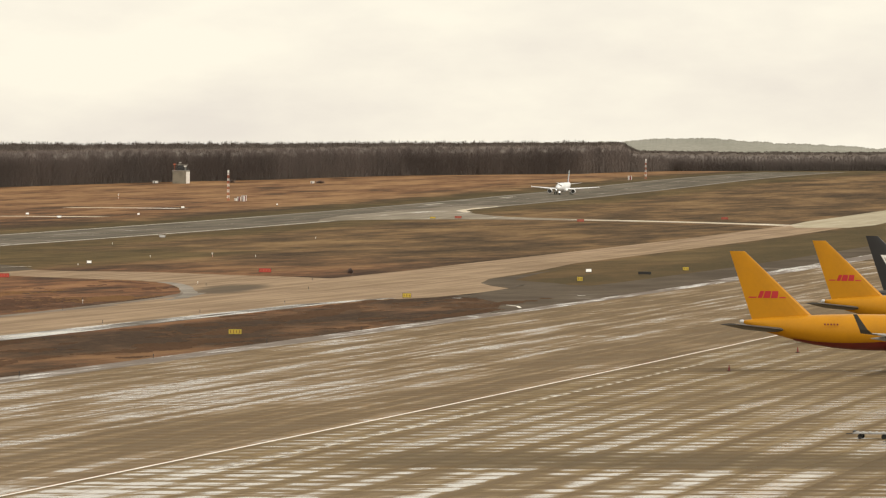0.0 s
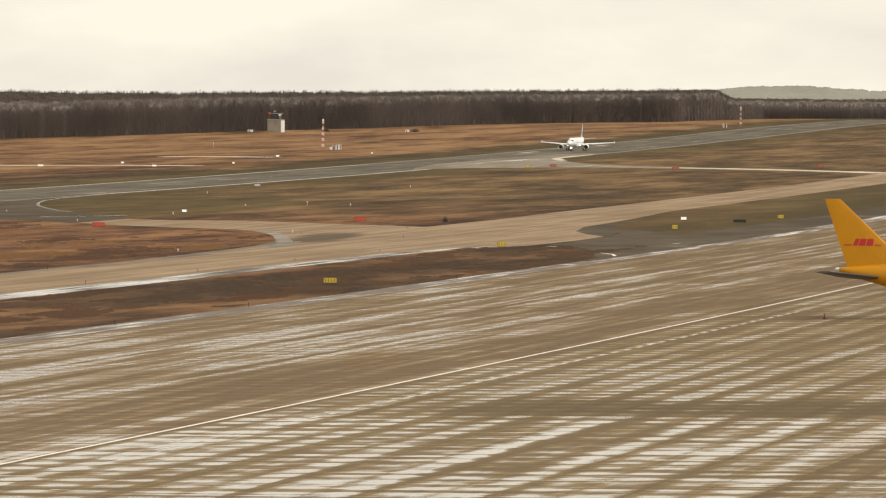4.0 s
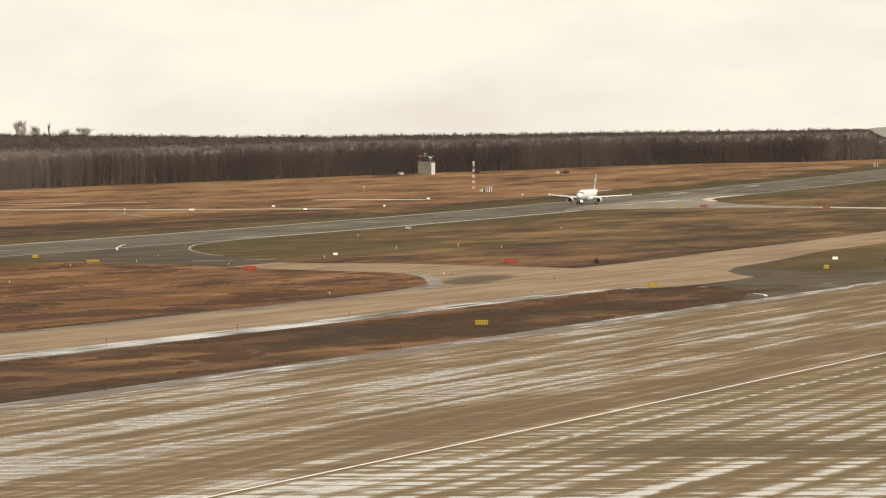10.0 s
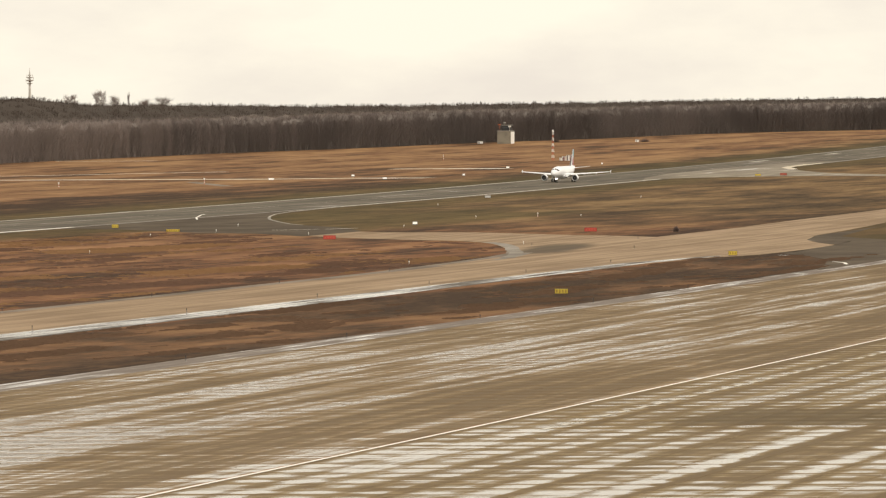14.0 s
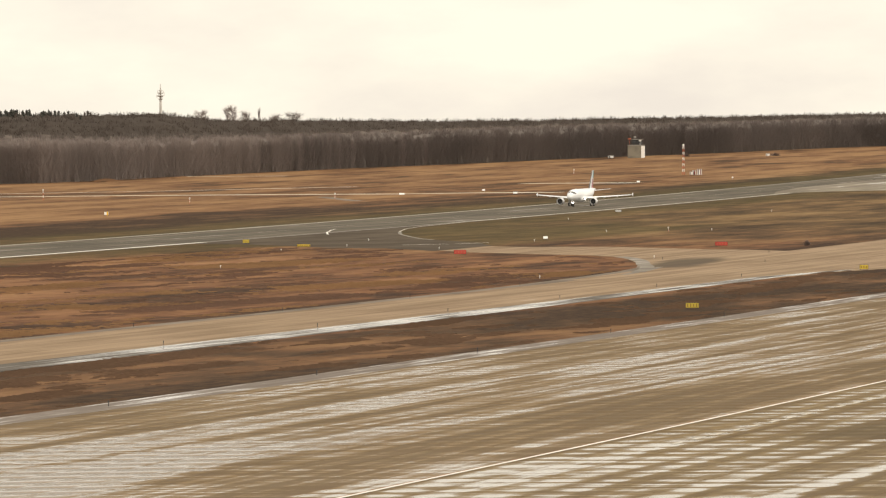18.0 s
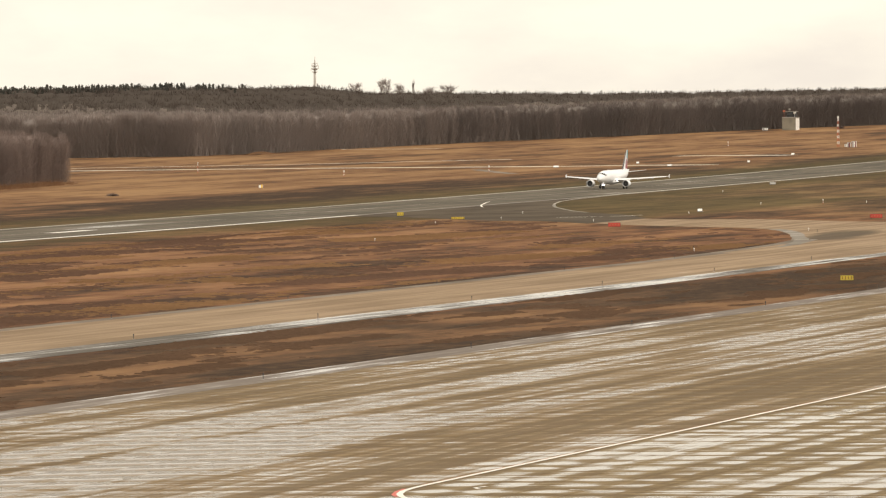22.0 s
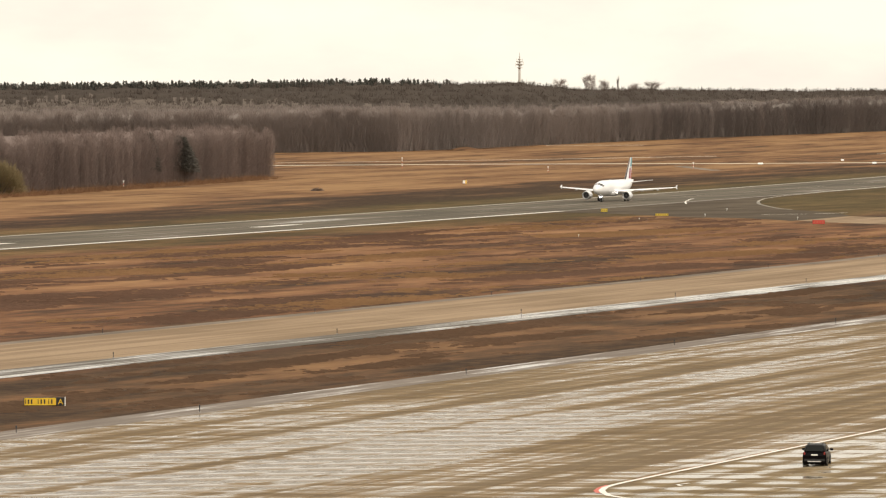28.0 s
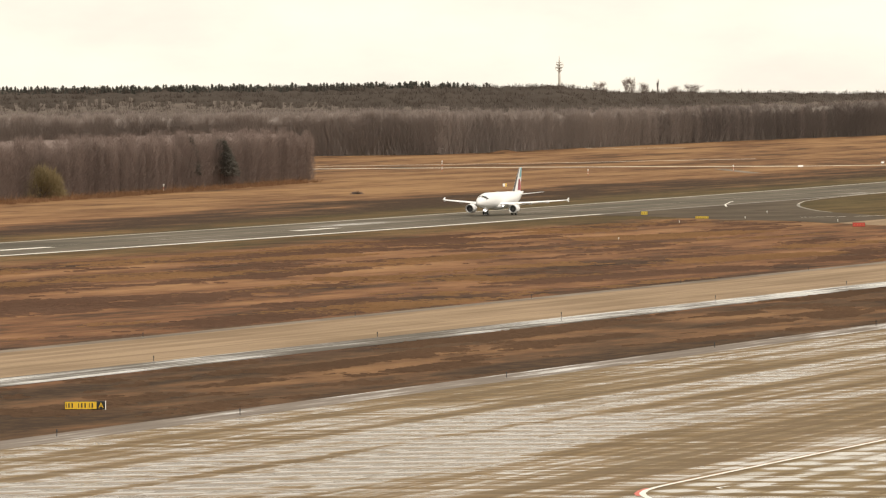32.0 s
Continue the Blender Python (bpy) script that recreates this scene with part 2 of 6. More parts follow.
    c = m.mix(times(stain, 0.5), c, (0.105, 0.080, 0.047))
    c = m.mix(m.ramp(grit, 0.35, 0.75, 0, 0.25), c, (0.12, 0.092, 0.062))
    c = m.mix(times(isl, 0.2), c, (0.20, 0.163, 0.110))
    c = m.mix(times(wet, 0.25), c, (0.13, 0.105, 0.075))
    m.color(c)
    m.roughness(m.ramp(wet, 0, 1, 0.80, 0.11))
    m.link(m.ramp(wet, 0, 1, 0.05, 1.0), m.b.inputs["Specular IOR Level"])
    m.bump(grit, 0.004, 0.15)
    return m.m


def asphalt_material(name, dark, light, wetness, along=(0.006, 0.11, 0.1), worn=None, gloss=0.5):
    m = Mat(name, 0.6)
    lane = m.noise(along, 4, 0.6)
    patch = m.noise((0.02, 0.05, 0.1), 4, 0.6, shift=13)
    grit = m.noise((4, 4, 4), 4)
    f = m.math('ADD', m.math('MULTIPLY', lane, 0.6), m.math('MULTIPLY', patch, 0.4))
    c = m.mix(m.ramp(f, 0.38, 0.62), dark, light)
    scuff = m.noise((0.07, 0.6, 0.1), 5, 0.7, shift=61)
    c = m.mix(m.ramp(scuff, 0.50, 0.70, 0, 0.16), c, tuple(min(0.9, v * 1.35) for v in light))
    c = m.mix(m.ramp(scuff, 0.46, 0.30, 0, 0.16), c, tuple(v * 0.8 for v in dark))
    c = m.mix(m.ramp(grit, 0.4, 0.7, 0, 0.25), c, tuple(v * 0.6 for v in dark))
    if worn:
        # a dark damp stain with ragged ends: centre, half length, half width
        sep = m.node("ShaderNodeSeparateXYZ")
        m.link(m.where(), sep.inputs[0])
        rag = m.math('SUBTRACT', m.noise((0.03, 0.12, 0.1), 4, 0.65, shift=3), 0.5)
        u = m.math('DIVIDE', m.math('SUBTRACT', sep.outputs[0], worn[0]), worn[2])
        v = m.math('DIVIDE', m.math('SUBTRACT', sep.outputs[1], worn[1]), worn[3])
        v = m.math('SUBTRACT', v, m.math('MULTIPLY', u, 0.8))
        r = m.math('ADD', m.math('ADD', m.math('MULTIPLY', u, u), m.math('MULTIPLY', v, v)), m.math('MULTIPLY', rag, 1.6))
        c = m.mix(m.ramp(r, 1.2, 0.3, 0, 0.85), c, (0.088, 0.068, 0.048))
    m.color(c)
    wet = m.ramp(m.math('ADD', m.math('MULTIPLY', lane, 0.5), m.math('MULTIPLY', patch, 0.5)), 0.62 - wetness * 0.4, 0.80 - wetness * 0.4)
    m.roughness(m.ramp(wet, 0, 1, 0.88, 0.16 if gloss < 0.6 else 0.07))
    m.link(m.ramp(wet, 0, 1, 0.08, gloss), m.b.inputs["Specular IOR Level"])
    m.bump(grit, 0.01, 0.3)
    return m.m


def bark_material(name, a, b, sheer=0.0):
    """Bark, twigs and dry stalks; sheer: how far light passes through the fine twigs."""
    m = Mat(name, 0.95)
    n = m.noise((2, 2, 0.5), 3)
    r = m.node("ShaderNodeNewGeometry").outputs["Random Per Island"]
    o = m.node("ShaderNodeObjectInfo").outputs["Random"]
    p = m.noise((0.02, 0.02, 0.02), 3, shift=5)
    c = m.mix(m.math('MULTIPLY', m.math('ADD', n, r), 0.5), a, b)
    c = m.mix(m.math('MULTIPLY', m.ramp(p, 0.35, 0.65), 0.5), c, tuple((x + y) * 0.3 for x, y in zip(a, b)))
    c = m.mix(m.math('MULTIPLY', o, 0.35), c, tuple(x * 1.3 for x in b))
    m.color(c)
    m.b.inputs["Specular IOR Level"].default_value = 0.1
    if sheer:
        t = m.node("ShaderNodeBsdfTranslucent")
        m.link(c, t.inputs[0])
        k = m.node("ShaderNodeMixShader")
        k.inputs[0].default_value = sheer
        m.link(m.b.outputs[0], k.inputs[1])
        m.link(t.outputs[0], k.inputs[2])
        m.link(k.outputs[0], m.t.nodes["Material Output"].inputs[0])
    return m.m


def woods_material(name, a, b, grain=(0.45, 0.45, 0.06), far=None):
    """Massed bare crowns: fine upright streaks and broad soft drifts of tone; far: tones of the groves farther along."""
    m = Mat(name, 0.95)
    up = m.noise(grain, 5, 0.7)
    clump = m.noise((0.14, 0.14, 0.12), 4, 0.6, shift=8)
    drift = m.noise((0.012, 0.012, 0.02), 2, 0.5, shift=5)
    f = m.math('ADD', m.math('MULTIPLY', up, 0.5), m.math('ADD', m.math('MULTIPLY', clump, 0.25), m.math('MULTIPLY', drift, 0.25)))
    f = m.ramp(f, 0.38, 0.62)
    c = m.mix(f, a, b)
    if far:
        sep = m.node("ShaderNodeSeparateXYZ")
        m.link(m.where(), sep.inputs[0])
        along = m.math('ADD', sep.outputs[0], m.ramp(drift, 0.3, 0.7, -90, 90))
        c = m.mix(m.ramp(along, 2440, 2980), c, m.mix(f, *far))
    m.color(c)
    m.b.inputs["Specular IOR Level"].default_value = 0.05
    return m.m


def glow(name, color, strength):
    m = Mat(name, 0.4, 0, color)
    m.b.inputs["Emission Color"].default_value = (*color, 1)
    m.b.inputs["Emission Strength"].default_value = strength
    return m.m


SLAB_X, SLAB_Y, SLAB_Y0 = 5.6, 3.75, 1.05
# how wet the taxi lane lies across its width: place, wetness
LANES = [(102, 0.22), (104.5, 0.26), (107, 0.16), (109.5, 0.08), (113.5, 0.06), (117, 0.16), (121.6, 0.28), (122.6, 0.72), (123.3, 0.72), (124, 0.34), (128.2, 0.44),
         (128.8, 0.22), (129.4, 0.24), (130, 0.48), (134.2, 0.52), (135, 0.08), (136, 0.06), (136.9, 0.48), (142.3, 0.46), (143.1, 0.68), (143.9, 0.64), (144.6, 0.34),
         (146.2, 0.16), (147, 0.20), (148, 0.42), (150.6, 0.40), (151.4, 0.62), (152.4, 0.32), (156, 0.28), (159.2, 0.46), (160.5, 0.22), (165, 0.2)]
GRASS = grass_material()
CONCRETE = concrete_material()
TAXI = asphalt_material("taxiway_concrete", (0.225, 0.157, 0.098), (0.365, 0.266, 0.175), 0.10, (0.008, 0.30, 0.1), worn=(1056, 251, 46, 7))
RUNWAY = asphalt_material("runway_asphalt", (0.084, 0.074, 0.057), (0.176, 0.150, 0.117), 0.2, (0.011, 0.30, 0.1))
ASPHALT = asphalt_material("dark_asphalt", (0.064, 0.048, 0.033), (0.115, 0.089, 0.062), 0.13, (0.04, 0.06, 0.1))
WET_EDGE = asphalt_material("wet_asphalt_edge", (0.11, 0.098, 0.084), (0.24, 0.22, 0.195), 0.50, (0.02, 0.9, 0.1), gloss=1.0)
SHOULDER = asphalt_material("damp_apron_shoulder", (0.175, 0.147, 0.126), (0.265, 0.228, 0.198), 0.40, (0.05, 0.6, 0.1), gloss=0.9)
PALECONCRETE = asphalt_material("pale_worn_concrete", (0.185, 0.158, 0.122), (0.300, 0.262, 0.208), 0.22, (0.012, 0.12, 0.1))
FARPALE = asphalt_material("pale_yellow_concrete", (0.36, 0.315, 0.225), (0.46, 0.41, 0.30), 0.2, (0.01, 0.15, 0.1))
TIPEDGE = asphalt_material("pale_worn_edge", (0.190, 0.168, 0.142), (0.320, 0.288, 0.246), 0.3, (0.06, 0.06, 0.1))
ROAD = asphalt_material("service_road", (0.56, 0.49, 0.39), (0.70, 0.63, 0.52), 0.3)
WORNEDGE = asphalt_material("worn_concrete_edge", (0.15, 0.123, 0.098), (0.26, 0.218, 0.175), 0.08, (0.05, 0.25, 0.1))
LINE = paint("white_line_paint", (0.86, 0.83, 0.76), 0.6, dirt=0.25)
DULLLINE = paint("worn_line_paint", (0.46, 0.42, 0.35), 0.7, dirt=0.5)
DASHLINE = paint("dulled_line_paint", (0.62, 0.57, 0.48), 0.6, dirt=0.4)
WORNLINE = paint("faint_line_paint", (0.22, 0.20, 0.165), 0.7, dirt=0.5)
REDLINE = paint("red_line_paint", (0.62, 0.13, 0.09), 0.6, dirt=0.3)
WHITE = paint("white_aircraft_paint", (0.90, 0.91, 0.93), 0.22, dirt=0.03)
YELLOW = paint("yellow_aircraft_paint", (0.56, 0.250, 0.008), 0.42, dirt=0.18, scale=0.3)
YELLOW.node_tree.nodes["Principled BSDF"].inputs["Specular IOR Level"].default_value = 0.25
RED = paint("red_paint", (0.50, 0.02, 0.025), 0.35, dirt=0.1)
BELLY = paint("dark_red_belly_paint", (0.20, 0.025, 0.02), 0.35, dirt=0.2)
GREY = paint("grey_wing_paint", (0.36, 0.36, 0.36), 0.4, dirt=0.25)
DARKGREY = paint("dark_grey_paint", (0.075, 0.072, 0.068), 0.45)
BLACK = paint("black_aircraft_paint", (0.022, 0.022, 0.024), 0.35)
METAL = paint("bare_metal", (0.62, 0.62, 0.62), 0.3, 0.9, dirt=0.2)
RUBBER = paint("tyre_rubber", (0.02, 0.02, 0.02), 0.85)
TEAL = paint("teal_paint", (0.10, 0.36, 0.42), 0.3, dirt=0.05)
WINE = paint("burgundy_paint", (0.26, 0.018, 0.045), 0.3, dirt=0.05)
SILVERGREY = paint("pale_grey_paint", (0.6, 0.6, 0.6), 0.35)
SIGNYELLOW = paint("yellow_sign_face", (0.82, 0.52, 0.03), 0.5, dirt=0.2, scale=2)
SIGNDULL = paint("dull_yellow_sign_face", (0.62, 0.46, 0.06), 0.6, dirt=0.3, scale=2)
SIGNRED = paint("red_sign_face", (0.55, 0.07, 0.05), 0.5, dirt=0.3, scale=2)
SIGNFADED = paint("faded_red_sign_face", (0.42, 0.10, 0.07), 0.6, dirt=0.4, scale=2)
SIGNWHITE = paint("white_sheet_metal", (0.90, 0.89, 0.86), 0.5, dirt=0.05, scale=2)
SIGNMARK = paint("faded_sign_marks", (0.30, 0.19, 0.03), 0.6)
SIGNBLACK = paint("black_sign_face", (0.02, 0.02, 0.02), 0.5)
POSTPAINT = paint("dark_post_paint", (0.035, 0.035, 0.04), 0.6)
ORANGE = paint("orange_mast_paint", (0.52, 0.15, 0.08), 0.55, dirt=0.2)
TOWERWALL = paint("weathered_render_wall", (0.285, 0.258, 0.205), 0.85, dirt=0.5, scale=0.25)
CONCRETE_PLAIN = paint("grey_cast_concrete", (0.38, 0.36, 0.33), 0.85, dirt=0.4, scale=0.3)
DARKMETAL = paint("dark_steel", (0.06, 0.06, 0.06), 0.5, 0.4)
CARPAINT = paint("black_car_paint", (0.004, 0.003, 0.004), 0.34, dirt=0.05)
CARPAINT.node_tree.nodes["Principled BSDF"].inputs["Specular IOR Level"].default_value = 0.11
PALETOWER = paint("pale_tower_concrete", (0.560, 0.539, 0.504), 0.85, dirt=0.15, scale=0.2)
BARK = bark_material("bark", (0.070, 0.056, 0.045), (0.147, 0.119, 0.098))
BIRCH = bark_material("birch_bark", (0.120, 0.108, 0.090), (0.276, 0.258, 0.228))
TWIGS = bark_material("bare_twigs", (0.229, 0.179, 0.162), (0.293, 0.232, 0.210), 0.45)
# twig colour brightened to stand for haze over the far forest
FARTWIGS = bark_material("far_bare_woods", (0.218, 0.187, 0.174), (0.256, 0.219, 0.203), 0.45)
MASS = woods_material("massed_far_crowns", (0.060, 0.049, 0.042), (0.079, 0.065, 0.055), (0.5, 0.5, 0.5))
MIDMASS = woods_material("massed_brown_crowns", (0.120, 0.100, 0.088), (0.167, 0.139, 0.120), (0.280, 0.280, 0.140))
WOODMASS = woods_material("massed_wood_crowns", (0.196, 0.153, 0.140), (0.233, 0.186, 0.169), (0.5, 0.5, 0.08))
# air haze before the woods is mixed into these greyed tones
FRONT = woods_material("hazed_front_crowns", (0.229, 0.197, 0.185), (0.260, 0.224, 0.209), (0.30, 0.30, 0.05), far=((0.165, 0.147, 0.134), (0.190, 0.168, 0.153)))
# paler copy of the far twigs, with more haze in its colour
HAZEWOODS = bark_material("hazed_bare_woods", (0.302, 0.258, 0.239), (0.354, 0.302, 0.279), 0.45)
PALEMID = bark_material("greyish_bare_woods", (0.180, 0.150, 0.137), (0.225, 0.189, 0.173), 0.45)
MIDTWIGS = bark_material("brown_bare_woods", (0.176, 0.142, 0.128), (0.217, 0.177, 0.159), 0.45)
BACKTWIGS = bark_material("dark_bare_woods", (0.099, 0.080, 0.070), (0.133, 0.107, 0.092), 0.45)
NEEDLES = bark_material("pine_needles", (0.075, 0.074, 0.066), (0.109, 0.107, 0.094))
FIRNEEDLES = bark_material("fir_needles", (0.132, 0.124, 0.111), (0.158, 0.148, 0.132), 0.4)
OLIVE = bark_material("olive_willow_twigs", (0.214, 0.171, 0.097), (0.335, 0.271, 0.155))
LITTER = bark_material("leaf_litter", (0.06, 0.042, 0.03), (0.10, 0.072, 0.05))
# distance haze over the hills is put into this pale colour
HILLS = woods_material("hazed_wooded_hill", (0.25, 0.25, 0.215), (0.33, 0.325, 0.285))
WATER = paint("still_water", (0.03, 0.027, 0.022), 0.06, dirt=0.0)
LAMPGLOW = glow("landing_light", (1.0, 0.96, 0.88), 8.0)
TAILRED = paint("tail_light_lens", (0.30, 0.02, 0.015), 0.3)


def glass_material():
    m = Mat("dark_window_glass", 0.06, 0, (0.015, 0.017, 0.02))
    m.b.inputs["Coat Weight"].default_value = 0.6
    m.roughness(m.ramp(m.noise((2, 2, 2), 2, local=True), 0.3, 0.7, 0.04, 0.12))
    return m.m


GLASS = glass_material()
CARGLASS = paint("tinted_car_glass", (0.010, 0.011, 0.011), 0.08, dirt=0.1)
CARGLASS.node_tree.nodes["Principled BSDF"].inputs["Specular IOR Level"].default_value = 0.22
# ---------------------------------------------------------------- mesh helpers


def mesh_object(name, verts, faces, material, parent=None):
    me = bpy.data.meshes.new(name)
    me.from_pydata([tuple(v) for v in verts], [], faces)
    me.materials.append(material)
    me.update()
    ob = new(name, me)
    if parent is not None:
        ob.parent = parent
    return ob


def quads_object(name, verts, quads, material, parent=None):
    """A mesh from numpy arrays of vertices (n, 3) and quads (m, 4)."""
    me = bpy.data.meshes.new(name)
    me.vertices.add(len(verts))
    me.vertices.foreach_set("co", np.asarray(verts, dtype=np.float32).ravel())
    me.loops.add(len(quads) * 4)
    me.loops.foreach_set("vertex_index", np.asarray(quads, dtype=np.int32).ravel())
    me.polygons.add(len(quads))
    me.polygons.foreach_set("loop_start", np.arange(0, len(quads) * 4, 4, dtype=np.int32))
    me.materials.append(material)
    me.update(calc_edges=True)
    ob = new(name, me)
    if parent is not None:
        ob.parent = parent
    return ob


def part(name, bm, material, parent, label="", smooth=False):
    bmesh.ops.recalc_face_normals(bm, faces=bm.faces)
    me = bpy.data.meshes.new(name)
    if smooth:
        for f in bm.faces:
            f.smooth = True
    bm.to_mesh(me)
    bm.free()
    me.materials.append(material)
    ob = new(name, me)
    ob.parent = parent
    if label:
        ob["label"] = label
    return ob


def box(bm, c, s, bevel=0.0, rz=0.0, taper=1.0):
    """A box of size s about c; taper narrows its top."""
    m = Matrix.Translation(c) @ Matrix.Rotation(radians(rz), 4, 'Z')
    vs = bmesh.ops.create_cube(bm, size=1.0, matrix=Matrix.Identity(4))["verts"]
    for v in vs:
        k = taper if v.co.z > 0 else 1.0
        v.co = m @ Vector((v.co.x * s[0] * k, v.co.y * s[1] * k, v.co.z * s[2]))
    if bevel:
        es = list({e for v in vs for e in v.link_edges})
        bmesh.ops.bevel(bm, geom=es, offset=bevel, segments=2, affect='EDGES', profile=0.6)
    return bm


def rod(bm, a, b, r, r2=None, n=8):
    a, b = Vector(a), Vector(b)
    d = b - a
    m = Matrix.Translation((a + b) / 2) @ d.to_track_quat('Z', 'Y').to_matrix().to_4x4()
    bmesh.ops.create_cone(bm, cap_ends=True, segments=n, radius1=r, radius2=r if r2 is None else r2, depth=d.length, matrix=m)
    return bm


def loft(bm, rings, close=True, caps=True):
    """Skin rings of equal count; caps both ends."""
    rows = [[bm.verts.new(p) for p in r] for r in rings]
    n = len(rows[0])
    for a, b in zip(rows, rows[1:]):
        for i in range(n if close else n - 1):
            bm.faces.new((a[i], a[(i + 1) % n], b[(i + 1) % n], b[i]))
    if close and caps:
        bm.faces.new(rows[0])
        bm.faces.new(rows[-1][::-1])
    return bm


def disc_rings(pairs, centre, axis='x', n=24):
    """Rings of a turned body: pairs of (along, radius)."""
    out = []
    for s, r in pairs:
        ring = []
        for i in range(n):
            a = 2 * math.pi * i / n
            u, v = r * math.cos(a), r * math.sin(a)
            o = (s, u, v) if axis == 'x' else ((u, s, v) if axis == 'y' else (u, v, s))
            ring.append(tuple(c + d for c, d in zip(centre, o)))
        out.append(ring)
    return out


def thing(name, m, label, category, group="", kind=""):
    ob = new(name)
    ob.empty_display_size = 0.2
    ob.matrix_basis = m
    return tagged(ob, label, category, group, kind)


# ---------------------------------------------------------------- the lie of the land


def land(x, y):
    """Height of the ground: a gentle rise towards the runway's far end, falling away from the apron."""
    u = (max(x, 200.0) - 1500) / 1000
    ua, e = min(u, 1.5), max(u - 1.5, 0)
    gx = 5.83 * ua + 3.485 * ua * ua + 16.28 * 0.7 * (1 - math.exp(-e / 0.7))
    v = (max(y, -100.0) - 400) / 300
    va, e2 = min(v, 2.0), max(v - 2, 0)
    gy = -3.543 * (va + 0.5 * (1 - math.exp(-e2 / 0.5)))
    z = gx + gy + 0.242 * max(-1.3, min(u, 1.5)) * max(-1.6, min(v, 2.0))
    return z + ridge(x, y)


FOREST = [(2380, 1420), (2440, 1250), (2500, 1110), (2499, 969), (2501, 912), (2545, 901), (2612, 890), (2790, 852), (2900, 806), (3015, 772),
          (3128, 719), (3330, 680), (3440, 590), (3700, 575), (3720, 430), (3720, 250)]


def front(x, y):
    """How far (x, y) lies behind the forest's edge, seen from the terminal, and the bearing."""
    a = math.atan2(y, x)
    for p, q in zip(FOREST, FOREST[1:]):
        a0, a1 = math.atan2(p[1], p[0]), math.atan2(q[1], q[0])
        if a1 <= a <= a0:
            k = (a0 - a) / (a0 - a1)
            return math.hypot(x, y) - math.hypot(p[0] + (q[0] - p[0]) * k, p[1] + (q[1] - p[1]) * k), math.degrees(a)
    return -999.0, math.degrees(a)


def ridge(x, y):
    if x < 2300 or y < 150:
        return 0.0
    d, a = front(x, y)
    if d <= 10:
        return 0.0
    k = min(1, (d - 10) / 140)
    s = 0.60 * max(0.0, min(1.0, (a - 15.0) / 3.2)) + 0.40 * max(0.0, min(1.0, (a - 18.2) / 0.55))
    return k * k * (3 - 2 * k) * (2.2 + 9.3 * s)


def spans(stops):
    """Numbers along stops of (value, step)."""
    out = []
    for (a, s), (b, _) in zip(stops, stops[1:]):
        n = max(1, round((b - a) / s))
        out += [a + (b - a) * i / n for i in range(n)]
    return out + [stops[-1][0]]


gx_ = spans([(-4800, 600), (0, 100), (200, 25), (2400, 30), (3900, 120), (4850, 1)])
gy_ = spans([(-4800, 600), (-200, 60), (0, 20), (1200, 40), (1600, 150), (2400, 400), (4800, 1)])
gv = [(x, y, land(x, y)) for x in gx_ for y in gy_]
ny = len(gy_)
gf = [(i * ny + j, (i + 1) * ny + j, (i + 1) * ny + j + 1, i * ny + j + 1) for i in range(len(gx_) - 1) for j in range(ny - 1)]
ground = tagged(mesh_object("ground", gv, gf, GRASS), "dry brown winter grassland with darker patches", "ground", kind="structure")
for f in ground.data.polygons:
    f.use_smooth = True


def sheet(name, material, sides, lift, label="", category="", step=15.0, across=4, parent=None, kind="structure"):
    """Pavement draped on the land between two sides: pairs of points (left, right) joined in order."""
    pts = []
    for (a, b), (c, d) in zip(sides, sides[1:]):
        n = max(1, math.ceil(max(math.dist(a, c), math.dist(b, d)) / step))
        for i in range(n):
            k = i / n
            pts.append(((a[0] + (c[0] - a[0]) * k, a[1] + (c[1] - a[1]) * k), (b[0] + (d[0] - b[0]) * k, b[1] + (d[1] - b[1]) * k)))
    pts.append(sides[-1])
    vs, fs = [], []
    for a, b in pts:
        for j in range(across + 1):
            k = j / across
            x, y = a[0] + (b[0] - a[0]) * k, a[1] + (b[1] - a[1]) * k
            vs.append((x, y, land(x, y) + lift))
    w = across + 1
    for i in range(len(pts) - 1):
        for j in range(across):
            fs.append((i * w + j, (i + 1) * w + j, (i + 1) * w + j + 1, i * w + j + 1))
    ob = mesh_object(name, vs, fs, material, parent)
    for f in ob.data.polygons:
        f.use_smooth = True
    return tagged(ob, label, category, kind=kind) if parent is None else ob


def along_x(rows):
    return [((x, y0), (x, y1)) for x, y0, y1 in rows]


def strip(name, material, points, width, lift, parent=None, label="", category="", step=12.0):
    """A line or road of even width along points."""
    sides = []
    for i, p in enumerate(points):
        a, b = points[max(i - 1, 0)], points[min(i + 1, len(points) - 1)]
        dx, dy = b[0] - a[0], b[1] - a[1]
        n = math.hypot(dx, dy)
        ox, oy = -dy / n * width / 2, dx / n * width / 2
        sides.append(((p[0] + ox, p[1] + oy), (p[0] - ox, p[1] - oy)))
    return sheet(name, material, sides, lift, label, category, step, 1, parent)


# ---------------------------------------------------------------- pavements
runway = sheet("runway", RUNWAY, along_x([(250, 435, 489.5), (3560, 435, 489.5)]), 0.03,
               "long grey asphalt runway, worn and damp, edged with white lines", "runway", 25, 6)
strip("edge_line", LINE, [(250, 437.6), (1318, 437.6)], 2.3, 0.05, runway)
strip("edge_line", WORNLINE, [(1318, 437.6), (1570, 437.6)], 2.0, 0.05, runway)
strip("edge_line", DASHLINE, [(1570, 437.6), (2010, 437.6)], 1.6, 0.05, runway)
